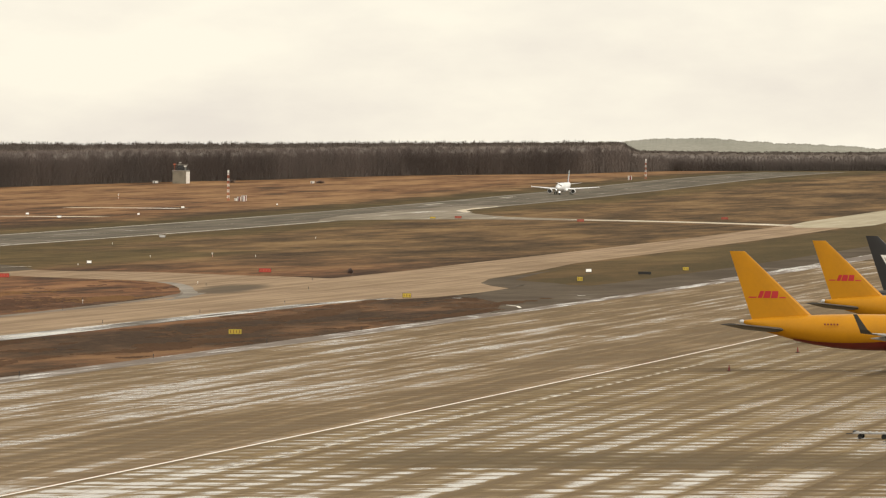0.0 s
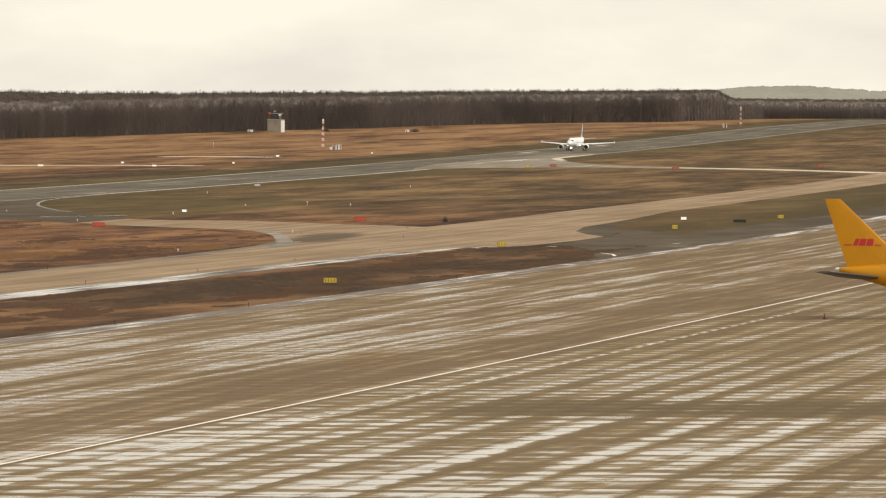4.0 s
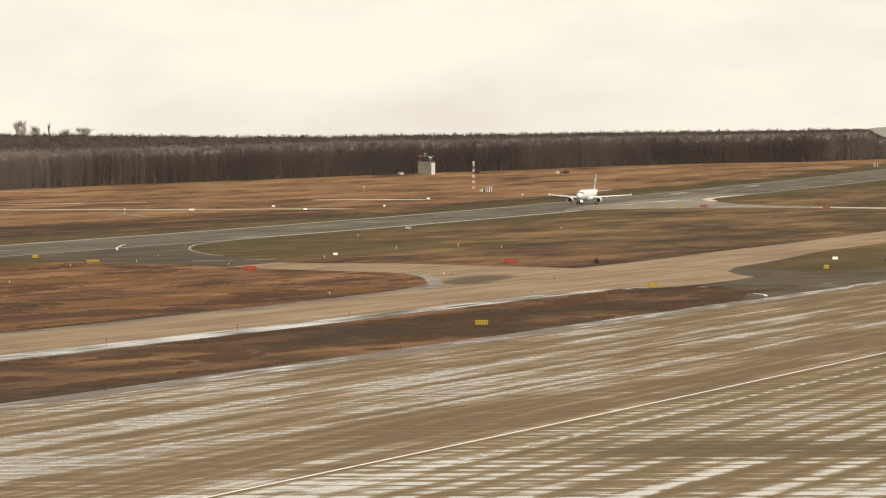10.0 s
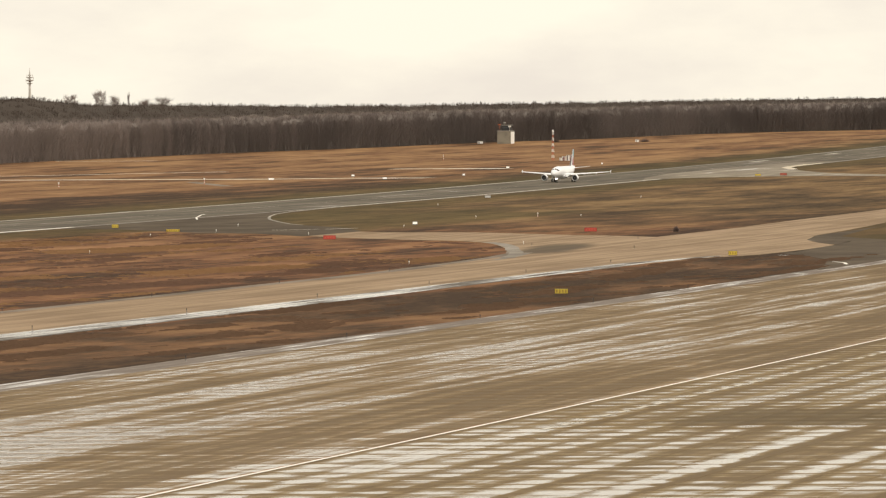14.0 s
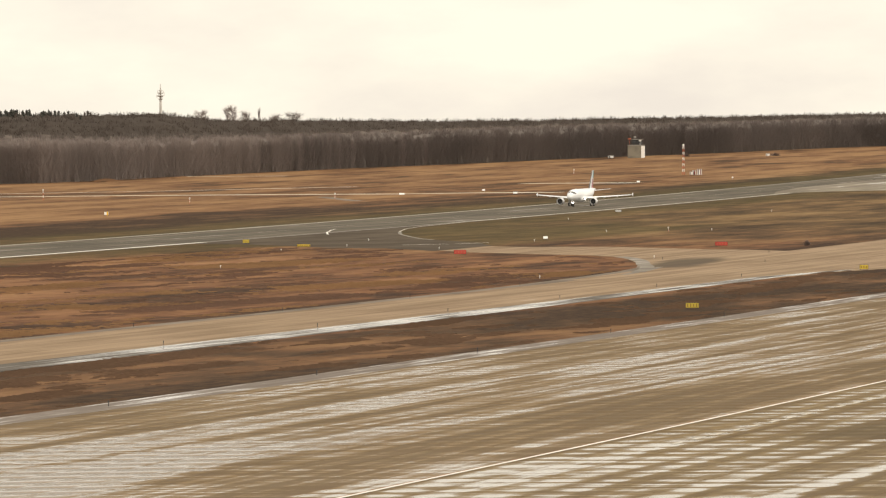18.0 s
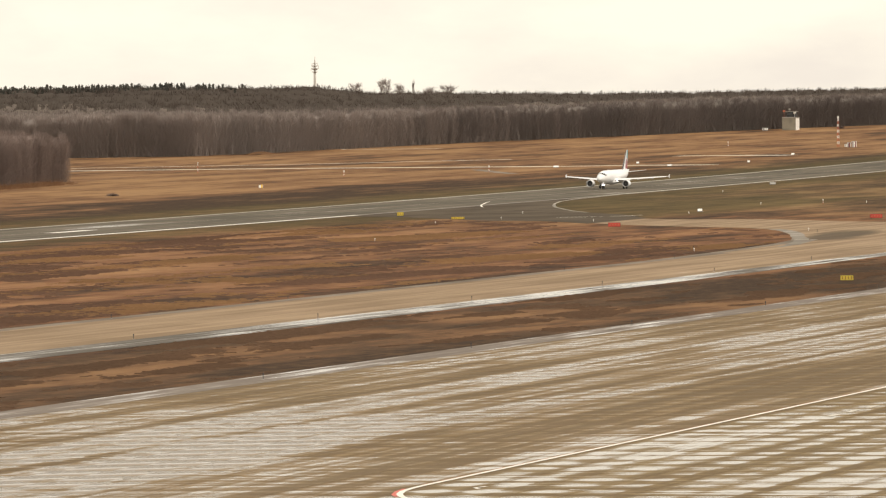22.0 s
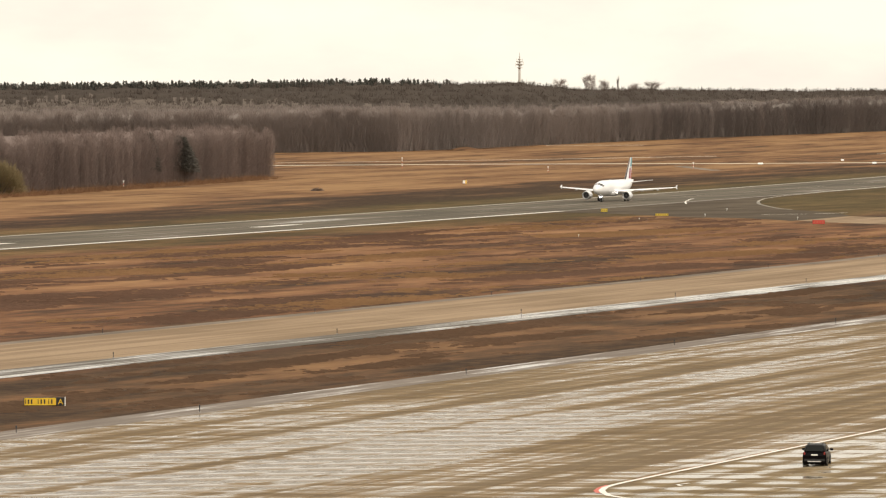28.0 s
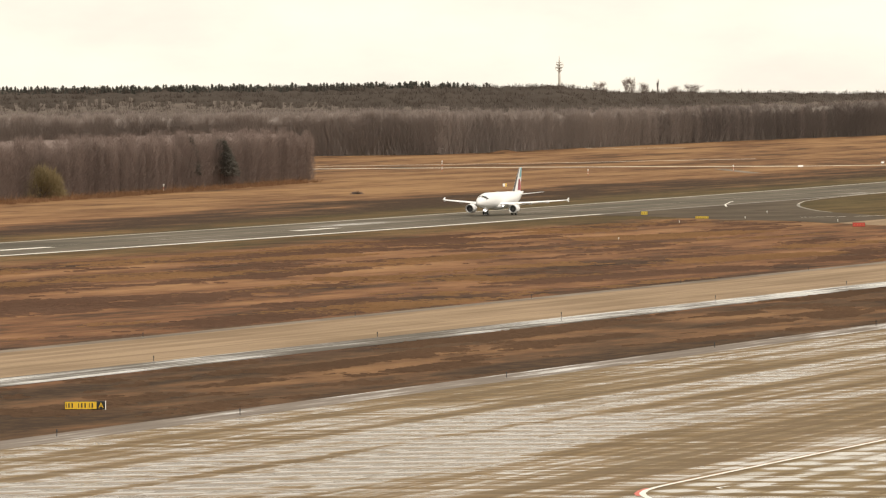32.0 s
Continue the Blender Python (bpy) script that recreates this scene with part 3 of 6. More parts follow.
strip("edge_line", WORNLINE, [(2335, 437.6), (3550, 437.6)], 2.0, 0.05, runway)
strip("edge_line", DULLLINE, [(250, 486.5), (2100, 486.5)], 2.0, 0.05, runway)
strip("edge_line", WORNLINE, [(2100, 486.5), (3550, 486.5)], 1.7, 0.05, runway)
for x0 in (999, 1160, 850, 700):
    strip("touchdown_mark", LINE, [(x0 - 1, 457.5), (x0 + 25, 457.5)], 3.2, 0.05, runway)
for x0 in (2382, 2560):
    strip("touchdown_mark", DULLLINE, [(x0, 478), (x0 + 36, 478)], 3.2, 0.05, runway)
for x0 in range(300, 3500, 60):
    strip("centre_dash", DULLLINE, [(x0, 462.2), (x0 + 30, 462.2)], 0.22, 0.05, runway)

taxiway = sheet("taxiway", TAXI, along_x([(200, 205.5, 242.5), (930, 206, 243), (968, 203.5, 244), (992, 197.5, 245), (1040, 195.6, 248), (1060, 195, 249), (1085, 204, 250), (1110, 211, 250.5), (1150, 217, 251.5), (1240, 222, 252), (1320, 228, 254),
                                         (1500, 229, 255), (1700, 229, 255), (1900, 231, 256), (2240, 236, 260), (3400, 242, 266)]), 0.02,
                "parallel taxiway of tan concrete with a wet white edge", "taxiway", 10, 8)
sheet("wet_shoulder", WET_EDGE, along_x([(200, 205.6, 214), (700, 205.6, 213), (940, 206.2, 211), (962, 204.6, 208), (985, 202.5, 205)]), 0.035, parent=taxiway, across=2)
sheet("outer_shoulder", WORNEDGE, along_x([(200, 239.6, 242.6), (930, 240.2, 243.2)]), 0.033, parent=taxiway, across=1)

sheet("runway_exit", TAXI, [((1250, 350), (1214, 350)), ((1236, 340), (1196, 342)), ((1224, 329), (1172, 327)), ((1216, 308), (1146, 305)), ((1200, 294), (1132, 290)), ((1182, 279), (1110, 278)), ((1166, 262), (1083, 269)),
                            ((1152, 252), (1043, 257)), ((1150, 246), (1018, 251)), ((1148, 240), (940, 242))], 0.028,
      "tan concrete runway exit bending into the taxiway", "taxiway", 8, 6)
FILLET = [(1572, 437.4), (1500, 433), (1463, 427), (1432, 419.5), (1417, 415.2), (1402, 410.8), (1386, 405.6), (1356, 394.4), (1332, 384.8), (1316, 377)]
sheet("exit_throat", ASPHALT, [(FILLET[0], (1302, 436.4)), (FILLET[2], (1296, 426)), (FILLET[4], (1280, 410)), (FILLET[6], (1266, 400)), (FILLET[7], (1252, 390)), (FILLET[8], (1240, 382)), (FILLET[9], (1232, 374)),
                               ((1296, 365), (1224, 362)), ((1272, 353), (1206, 350)), ((1240, 341), (1190, 341))], 0.034, "dark damp asphalt mouth of a runway exit", "taxiway", 8, 8)
strip("exit_edge_line", DASHLINE, FILLET[:2], 0.8, 0.05, label="white edge line of a runway exit", category="line")
strip("exit_edge_line", DULLLINE, FILLET[1:4] + [(1424, 417.2)], 0.6, 0.05, label="dull curved edge line of a runway exit", category="line")
strip("exit_edge_line", WORNLINE, [(1424, 417.2)] + FILLET[4:], 0.9, 0.05, label="worn curved edge line of a runway exit", category="line")
strip("exit_edge_line", LINE, [(1474, 450.6), (1462, 448), (1447, 444), (1430, 439.5), (1416, 435.2), (1408, 432.6), (1400, 430)], 0.5, 0.052, label="white hooked end of a runway exit line", category="line")
strip("stop_line", LINE, [(1260.3, 368.7), (1262.9, 362.2), (1264.6, 358.6)], 0.9, 0.05, label="white stop line across a runway exit", category="line")
strip("stop_line", LINE, [(1265.4, 356.8), (1268, 354.8), (1275, 351.6)], 0.9, 0.05, label="white stop line across a runway exit", category="line")
HAIRPIN = [(2345, 438.6), (2300, 438), (2262, 436.8), (2240, 434.6), (2222, 430), (2200, 424), (2165, 414), (2125, 400), (2095, 388), (2075, 374)]
sheet("runway_exit", PALECONCRETE, [(HAIRPIN[0], (2012, 438.4)), (HAIRPIN[3], (2020, 434)), (HAIRPIN[4], (2030, 428)), (HAIRPIN[5], (2036, 420)), (HAIRPIN[6], (2040, 410)), (HAIRPIN[7], (2042, 398)), (HAIRPIN[8], (2040, 386)),
                                    (HAIRPIN[9], (2034, 370)), ((2046, 350), (2014, 345)), ((2022, 328), (1990, 322)), ((1992, 298), (1960, 292)), ((1942, 262), (1915, 252))], 0.034,
      "pale concrete runway exit far along the runway", "taxiway", 10, 6)
strip("exit_edge_line", ROAD, HAIRPIN[:6], 4, 0.05, label="pale curved shoulder of a runway exit", category="line")
sheet("far_taxiway", FARPALE, along_x([(1872, 229, 247), (1920, 226, 256), (2000, 228.5, 259.5), (2240, 236, 260), (2700, 239, 262)]), 0.026, "pale yellowish concrete of the far taxiway", "taxiway", 12, 4)
sheet("runway_mouth", PALECONCRETE, [((2395, 439), (1985, 438.6)), ((2360, 452), (2040, 450)), ((2330, 460), (2120, 459))], 0.045, "pale worn concrete where an exit leaves the runway", "taxiway", 12, 4)
sheet("apron_link", ASPHALT, [((1150, 166), (880, 166)), ((1085, 172), (915, 171)), ((1085, 180), (953, 177.6)), ((1095, 190), (981, 187)), ((1112, 196), (1003, 196)), ((1125, 203), (1062, 195)), ((1142, 210), (1088, 205)), ((1216, 217), (1112, 211.5)), ((1250, 219), (1152, 217))], 0.032,
      "dark wet asphalt link between apron and taxiway", "taxiway", 8, 8)

sheet("apron_link", ASPHALT, along_x([(1040, 167.5, 186), (1120, 168, 184), (1300, 169.2, 183), (1500, 172, 184), (1750, 175, 186)]), 0.031, "dark wet asphalt strip along the far apron edge", "taxiway", 15, 4)
strip("link_line", LINE, [(937, 173.6), (929, 170.2), (918, 167.8)], 0.6, 0.05, label="short white bent line on wet asphalt", category="line")
strip("exit_edge_strip", WORNEDGE, [(848.6, 240.6), (906, 242.6), (951, 244.4), (987, 246.6), (1018, 250.4), (1042, 256)], 2.4, 0.045, label="pale grey worn edge strip along a runway exit", category="line")
strip("exit_edge_strip", TIPEDGE, [(982, 242.6), (1004, 246.4), (1026, 251.4), (1046, 257.2), (1066, 262.2), (1084, 267.6), (1101, 273.4), (1114, 279)], 2.8, 0.046, label="wet pale strip round the tip of a grass island", category="line")
strip("exit_edge_strip", TIPEDGE, [(966, 241), (996, 244), (1022, 248)], 1.4, 0.047, label="thin wet strip beside a runway exit", category="line")
strip("exit_edge_strip", ROAD, [(2034, 352), (2014, 330), (1997, 313), (1972, 294), (1940, 271), (1914, 254)], 11, 0.045, label="pale wet strip along a far runway exit", category="line")


def puddle(x, y, w, d, turn):
    """A shallow puddle with an uneven rim."""
    g = np.random.default_rng(int(x * 7 + y))
    p = tagged(mesh_object("puddle", [(0, 0, 0)] + [(math.cos(a) * d * k, math.sin(a) * w * k, 0) for a, k in ((i * 0.3927, g.uniform(0.6, 1.1)) for i in range(16))],
                           [(0, i + 1, (i + 1) % 16 + 1) for i in range(16)], WATER), "shallow puddle on dark asphalt reflecting the sky", "puddle", "puddles")
    p.matrix_basis = pose(x, y, land(x, y) + 0.052, 0, 0, turn)


for x, y, w, d, turn in ((985, 191, 2.0, 1.8, -30), (1008, 172.8, 0.9, 1.6, 0), (864, 165.6, 1.3, 1.8, 0), (948, 176.4, 0.9, 1.6, 20)):
    puddle(x, y, w, d, turn)
# service roads beyond the runway
strip("service_road", ROAD, [(2290, 1020), (2165, 850), (2150, 745), (2122, 660), (2104, 616), (2106, 586), (2092, 548)], 11, 0.03, label="pale narrow service road through dry grass", category="road")
strip("service_road", ROAD, [(2224, 868), (2250, 760), (2290, 690)], 6, 0.03, label="pale narrow service road through dry grass", category="road")
strip("service_road", ROAD, [(2312, 622), (2304, 592), (2290, 566)], 11, 0.03, label="short pale paved strip in dry grass", category="road")
strip("service_road", ROAD, [(2770, 905), (2620, 880), (2600, 820)], 5, 0.03, label="pale narrow track before the woods", category="road")
strip("service_road", WORNEDGE, [(2062, 636), (1990, 604), (1960, 590)], 5, 0.03, label="faint narrow track in dry grass", category="road")

apron = sheet("apron", CONCRETE, along_x([(120, -260, 161.5), (1000, -260, 161.5), (1300, -260, 162), (1800, -260, 168)]), 0.0,
              "wide tan concrete apron, wet in long stripes", "apron", 30, 12)
sheet("apron_shoulder", SHOULDER, along_x([(120, 161.4, 167.4), (880, 161.4, 167.4), (1300, 161.8, 169), (1800, 167, 174)]), 0.02, "wet grey asphalt shoulder along the apron", "pavement", 20, 2)

# joined slabs of the apron, laid on the land with open joints
NEAR_X, NEAR_Y = (56, 72), (13, 31)


def slab_ring(x, y, inset, lift):
    a, b = x + inset, x + SLAB_X - inset
    c, d = y + SLAB_Y0 + inset, y + SLAB_Y0 + SLAB_Y - inset
    return [(p, q, land(p, q) + lift) for p, q in ((a, c), (b, c), (b, d), (a, d))]


sv, sq = [], []
for i in range(45, 241):
    for j in range(3, 43):
        if NEAR_X[0] <= i < NEAR_X[1] and NEAR_Y[0] <= j < NEAR_Y[1]:
            continue
        k = len(sv)
        jit = random.uniform(-0.004, 0.004)
        sv += slab_ring(i * SLAB_X, j * SLAB_Y, 0.03, 0.006) + slab_ring(i * SLAB_X, j * SLAB_Y, 0.07, 0.045 + jit)
        sq.append((k + 4, k + 5, k + 6, k + 7))
        for e in range(4):
            sq.append((k + e, k + (e + 1) % 4, k + 4 + (e + 1) % 4, k + 4 + e))
quads_object("slabs", np.array(sv), np.array(sq), CONCRETE, apron)["kind"] = "stuff"

# painted lines on the apron
LANE = [(304.4, 93.0), (305.9, 96.3), (307.2, 98.2), (309.1, 99.7), (311.5, 100.8), (313.6, 101.6), (316.1, 102.2), (318.6, 102.5), (322, 102.65), (330, 102.7), (1150, 104.6)]
lane = strip("stand_limit_line", LINE, LANE, 0.40, 0.066, label="white stand limit line edged in red on the apron", category="line")
strip("red_edge", REDLINE, [(x, y + 0.24) for x, y in LANE[8:]], 0.05, 0.062, lane)
strip("red_end", REDLINE, [(311.2, 100.95), (313.3, 101.8), (315.9, 102.42), (318.4, 102.72)], 0.42, 0.064, lane)
dash = thing("dashed_line", Matrix.Identity(4), "white dashed line beside the stand limit line", "line")
for i in range(38):
    x0 = 402 + i * 6.6
    strip("dash", DASHLINE, [(x0, 96.6), (x0 + 3.3, 96.6)], 0.5, 0.064, dash)
for pts, wd in (([(318, 92.3), (316.8, 89.6)], 0.25), ([(321, 98.4), (319.5, 98.7), (318.6, 98.2)], 0.25)):
    strip("stand_mark", LINE, pts, wd, 0.064, label="short worn white mark on the apron", category="line")

# ---------------------------------------------------------------- woods


def sticks(p0, p1, r0, r1):
    """Three-sided tapered sticks as vertices and quads."""
    p0, p1 = np.asarray(p0, float), np.asarray(p1, float)
    d = p1 - p0
    d /= np.linalg.norm(d, axis=1)[:, None] + 1e-9
    up = np.where(np.abs(d[:, 2:]) > 0.9, np.array([[1.0, 0, 0]]), np.array([[0, 0, 1.0]]))
    a = np.cross(d, up)
    a /= np.linalg.norm(a, axis=1)[:, None] + 1e-9
    b = np.cross(d, a)
    vs = []
    for p, r in ((p0, r0), (p1, r1)):
        r = np.broadcast_to(np.asarray(r, float), (len(p0),))[:, None]
        for k in range(3):
            t = 2 * math.pi * k / 3
            vs.append(p + r * (a * math.cos(t) + b * math.sin(t)))
    v = np.stack(vs, 1).reshape(-1, 3)
    n = len(p0)
    base = np.arange(n)[:, None] * 6
    q = np.concatenate([base + np.array([[k, (k + 1) % 3, 3 + (k + 1) % 3, 3 + k]]) for k in range(3)])
    return v, q


def blades(p0, p1, r0, r1, turn):
    """Flat tapered twigs, each turned its own way."""
    d = p1 - p0
    d = d / (np.linalg.norm(d, axis=1)[:, None] + 1e-9)
    a = np.cross(d, turn)
    a /= np.linalg.norm(a, axis=1)[:, None] + 1e-9
    v = np.stack([p0 - a * r0, p0 + a * r0, p1 + a * r1, p1 - a * r1], 1).reshape(-1, 3)
    return v, np.arange(len(p0) * 4).reshape(-1, 4)


def bare_tree(rng, h, spread, limbs, twigs, thick, flat=False):
    """Trunk and crown of a leafless broadleaf tree."""
    k = 6
    lean = rng.normal(0, 0.02 * h, (k + 1, 2)).cumsum(0) * 0.5
    tp = np.column_stack([lean - lean[0], np.linspace(0, h * 0.92, k + 1)])
    tr = np.linspace(h * 0.013, h * 0.003, k + 1)
    trunk = sticks(tp[:-1], tp[1:], tr[:-1], tr[1:])
    f = rng.uniform(0.10, 0.95, limbs)
    s = np.column_stack([np.interp(f * h * 0.92, tp[:, 2], tp[:, i]) for i in range(3)])
    az = rng.uniform(0, 2 * math.pi, limbs)
    ln = spread * (1.15 - 0.75 * np.abs(f - 0.5)) * rng.uniform(0.5, 1.1, limbs)
    rise = rng.uniform(0.35, 1.0, limbs)
    e = s + np.column_stack([np.cos(az) * ln, np.sin(az) * ln, rise * ln])
    e[:, 2] = np.minimum(e[:, 2], h * rng.uniform(0.9, 1.0, limbs))
    v1, q1 = sticks(s, e, h * 0.0042, h * 0.0016)
    w = rng.integers(0, limbs, twigs)
    g = rng.uniform(0.25, 1.0, twigs)[:, None]
    ts = s[w] + (e[w] - s[w]) * g
    dirn = rng.normal(0, 1, (twigs, 3)) * np.array([1, 1, 0.7]) + np.array([0, 0, 0.75])
    dirn /= np.linalg.norm(dirn, axis=1)[:, None]
    te = ts + dirn * rng.uniform(0.06, 0.13, twigs)[:, None] * h
    te[:, 2] = np.clip(te[:, 2], 0.5, h * 1.03)
    v2, q2 = blades(ts, te, thick, thick * 0.35, rng.normal(0, 1, (twigs, 3))) if flat else sticks(ts, te, thick, thick * 0.35)
    return trunk, (np.vstack([v1, v2]), np.vstack([q1, q2 + len(v1)]))


def pine_tree(rng, h, spread, tufts):
    tp = np.column_stack([np.zeros(5), np.zeros(5), np.linspace(0, h, 5)])
    tr = np.linspace(h * 0.014, h * 0.003, 5)
    trunk = sticks(tp[:-1], tp[1:], tr[:-1], tr[1:])
    f = rng.uniform(0, 1, tufts) ** 0.8
    z = h * (0.28 + 0.72 * f)
    r = spread * (1.05 - f) ** 0.7 * np.sqrt(rng.uniform(0.05, 1, tufts))
    az = rng.uniform(0, 2 * math.pi, tufts)
    s = np.column_stack([np.cos(az) * r, np.sin(az) * r, z])
    d = np.column_stack([np.cos(az), np.sin(az), rng.uniform(-0.5, 0.5, tufts)]) + rng.normal(0, 0.35, (tufts, 3))
    return trunk, blades(s, s + d * h * 0.055, h * 0.016, h * 0.005, rng.normal(0, 1, (tufts, 3)))


rng = np.random.default_rng(7)


def crown_top(rng, h, spread, twigs, thick, low=0.5):
    """A tree of the massed woods, of which only the domed upper crown shows: a stem and upright fine twigs."""
    stem = sticks([(0, 0, 0)], [(0, 0, h * 0.8)], h * 0.008, h * 0.003)
    az, r = rng.uniform(0, 2 * math.pi, twigs), np.sqrt(rng.uniform(0, 1, twigs))
    top = h * (1 - 0.16 * r ** 2)
    z = h * low + (top - h * low) * rng.uniform(0.1, 1, twigs) ** 0.7
    e = np.column_stack([np.cos(az) * r * spread, np.sin(az) * r * spread, z])
    d = np.column_stack([np.cos(az) * r, np.sin(az) * r, np.full(twigs, 1.3)]) + rng.normal(0, 0.35, (twigs, 3))
    s = e - d * rng.uniform(0.05, 0.10, twigs)[:, None] * h
    return stem, blades(s, e, thick, thick * 0.4, rng.normal(0, 1, (twigs, 3)))


def edge_tree(rng, h, spread, twigs, thick):
    """A slender leafless tree of the forest's edge, its fine upright twigs from foot to top."""
    stem = sticks([(0, 0, 0)], [(rng.normal(0, 0.4), rng.normal(0, 0.4), h * 0.9)], h * 0.0055, h * 0.002)
    f = rng.uniform(0.03, 1, twigs) ** 0.85
    r = spread * np.clip(1.25 - np.abs(f - 0.55) * 1.5, 0.3, 1) * np.sqrt(rng.uniform(0, 1, twigs))
    az = rng.uniform(0, 2 * math.pi, twigs)
    e = np.column_stack([np.cos(az) * r, np.sin(az) * r, f * h])
    d = np.column_stack([np.cos(az), np.sin(az), np.full(twigs, 2.4)]) + rng.normal(0, 0.45, (twigs, 3))
    s = e - d * rng.uniform(0.03, 0.07, twigs)[:, None] * h
    s[:, 2] = np.maximum(s[:, 2], 0.1)
    return stem, blades(s, e, thick, thick * 0.4, rng.normal(0, 1, (twigs, 3)))


def fir_tree(rng, h, spread, tufts):
    """A pointed conifer of which the upper half shows over the woods: short boughs on a cone."""
    stem = sticks([(0, 0, 0)], [(0, 0, h)], h * 0.01, h * 0.002)
    f = rng.uniform(0.45, 1.0, tufts)
    r = spread * (1.02 - f) / 0.55 * np.sqrt(rng.uniform(0, 1, tufts))
    az = rng.uniform(0, 2 * math.pi, tufts)
    e = np.column_stack([np.cos(az) * r, np.sin(az) * r, f * h])
    d = np.column_stack([np.cos(az) * 0.6, np.sin(az) * 0.6, np.full(tufts, 0.9)]) + rng.normal(0, 0.25, (tufts, 3))
    return stem, blades(e - d * h * 0.04, e, h * 0.013, h * 0.004, rng.normal(0, 1, (tufts, 3)))


VARIANTS = [edge_tree(rng, 20.0, 3.3, 460, 0.055) for _ in range(7)]
BACK = [crown_top(rng, 20.0, 4.2, 190, 0.13) for _ in range(7)]
PINES = [fir_tree(rng, 20.0, 3.8, 330) for _ in range(5)]


def plant(spots, name, material, label, models):
    """A far stand of trees as one mesh: spots of (x, y, height)."""
    vs, qs, n = [], [], 0
    for x, y, h in spots:
        t, c = models[rng.integers(0, len(models))]
        a, k = rng.uniform(0, 6.28), h / 20.0
        m = np.array([[math.cos(a), -math.sin(a), 0], [math.sin(a), math.cos(a), 0], [0, 0, 1]]) * k
        z = land(x, y) - 0.2
        for v, q in (t, c):
            vs.append(v @ m.T + np.array([x, y, z]))
            qs.append(q + n)
            n += len(v)
    ob = quads_object(name, np.vstack(vs), np.vstack(qs), material)
    return tagged(ob, label, "woods", kind="stuff")


def at_bearing(a, d):
    """A point d metres behind the forest's edge on the bearing a (degrees)."""
    a = radians(a)
    for p, q in zip(FOREST, FOREST[1:]):
        a0, a1 = math.atan2(p[1], p[0]), math.atan2(q[1], q[0])
        if a1 <= a <= a0:
            k = (a0 - a) / (a0 - a1)
            r = math.hypot(p[0] + (q[0] - p[0]) * k, p[1] + (q[1] - p[1]) * k) + d
            return r * math.cos(a), r * math.sin(a)
    return None


def height_at(a):
    """Height of the far woods along the bearing."""
    return float(np.interp(a, [4, 8.2, 9.16, 9.32, 11, 13, 14.7, 16, 18.3, 19.3, 20.2, 22, 30], [10.5, 11.5, 12.8, 18.9, 18.9, 19.2, 20.2, 20.0, 20.4, 21.2, 22.9, 23.0, 23.0]))


fl = [(p, (p[0] * 1.065, p[1] * 1.065)) for p in FOREST]
sheet("forest_floor", LITTER, fl, 0.06, "dark leaf litter under the far forest", "ground", 30, 4)
spots, mids, backs, pines = [], [], [], []
for row, (d, dens) in enumerate(((-9.6, 0.032), (-7.8, 0.034), (2, 0.05), (14, 0.085), (22, 0.085), (32, 0.09), (42, 0.09), (54, 0.09), (68, 0.09), (84, 0.09), (104, 0.09), (126, 0.08), (145, 0.065), (158, 0.06))):
    a = 6.0
    while a < 25.3:
        p = at_bearing(a, d + rng.uniform(-1, 1) * (1.0 if row < 2 else 4))
        if p:
            h = height_at(a) * (rng.uniform(0.74, 1.0) if row < 2 else rng.uniform(0.90, 1.03) if row < 5 else rng.uniform(0.97, 1.05))
            (spots if row < 3 else mids if row < 7 else backs).append((*p, h))
        a += dens * (rng.uniform(0.85, 1.15) if row < 2 else rng.uniform(0.6, 1.4))
# conifers close together along the ridge
for d in (128, 143, 158):
    a = 19.5
    while a < 25.3:
        p = at_bearing(a, d + rng.uniform(-5, 5))
        if p and rng.uniform() < 0.3 + 0.7 * min(1.0, (a - 19.5) / 1.3):
            pines.append((*p, height_at(a) * rng.uniform(0.93, 1.05)))
        a += 0.032 * rng.uniform(0.6, 1.4)


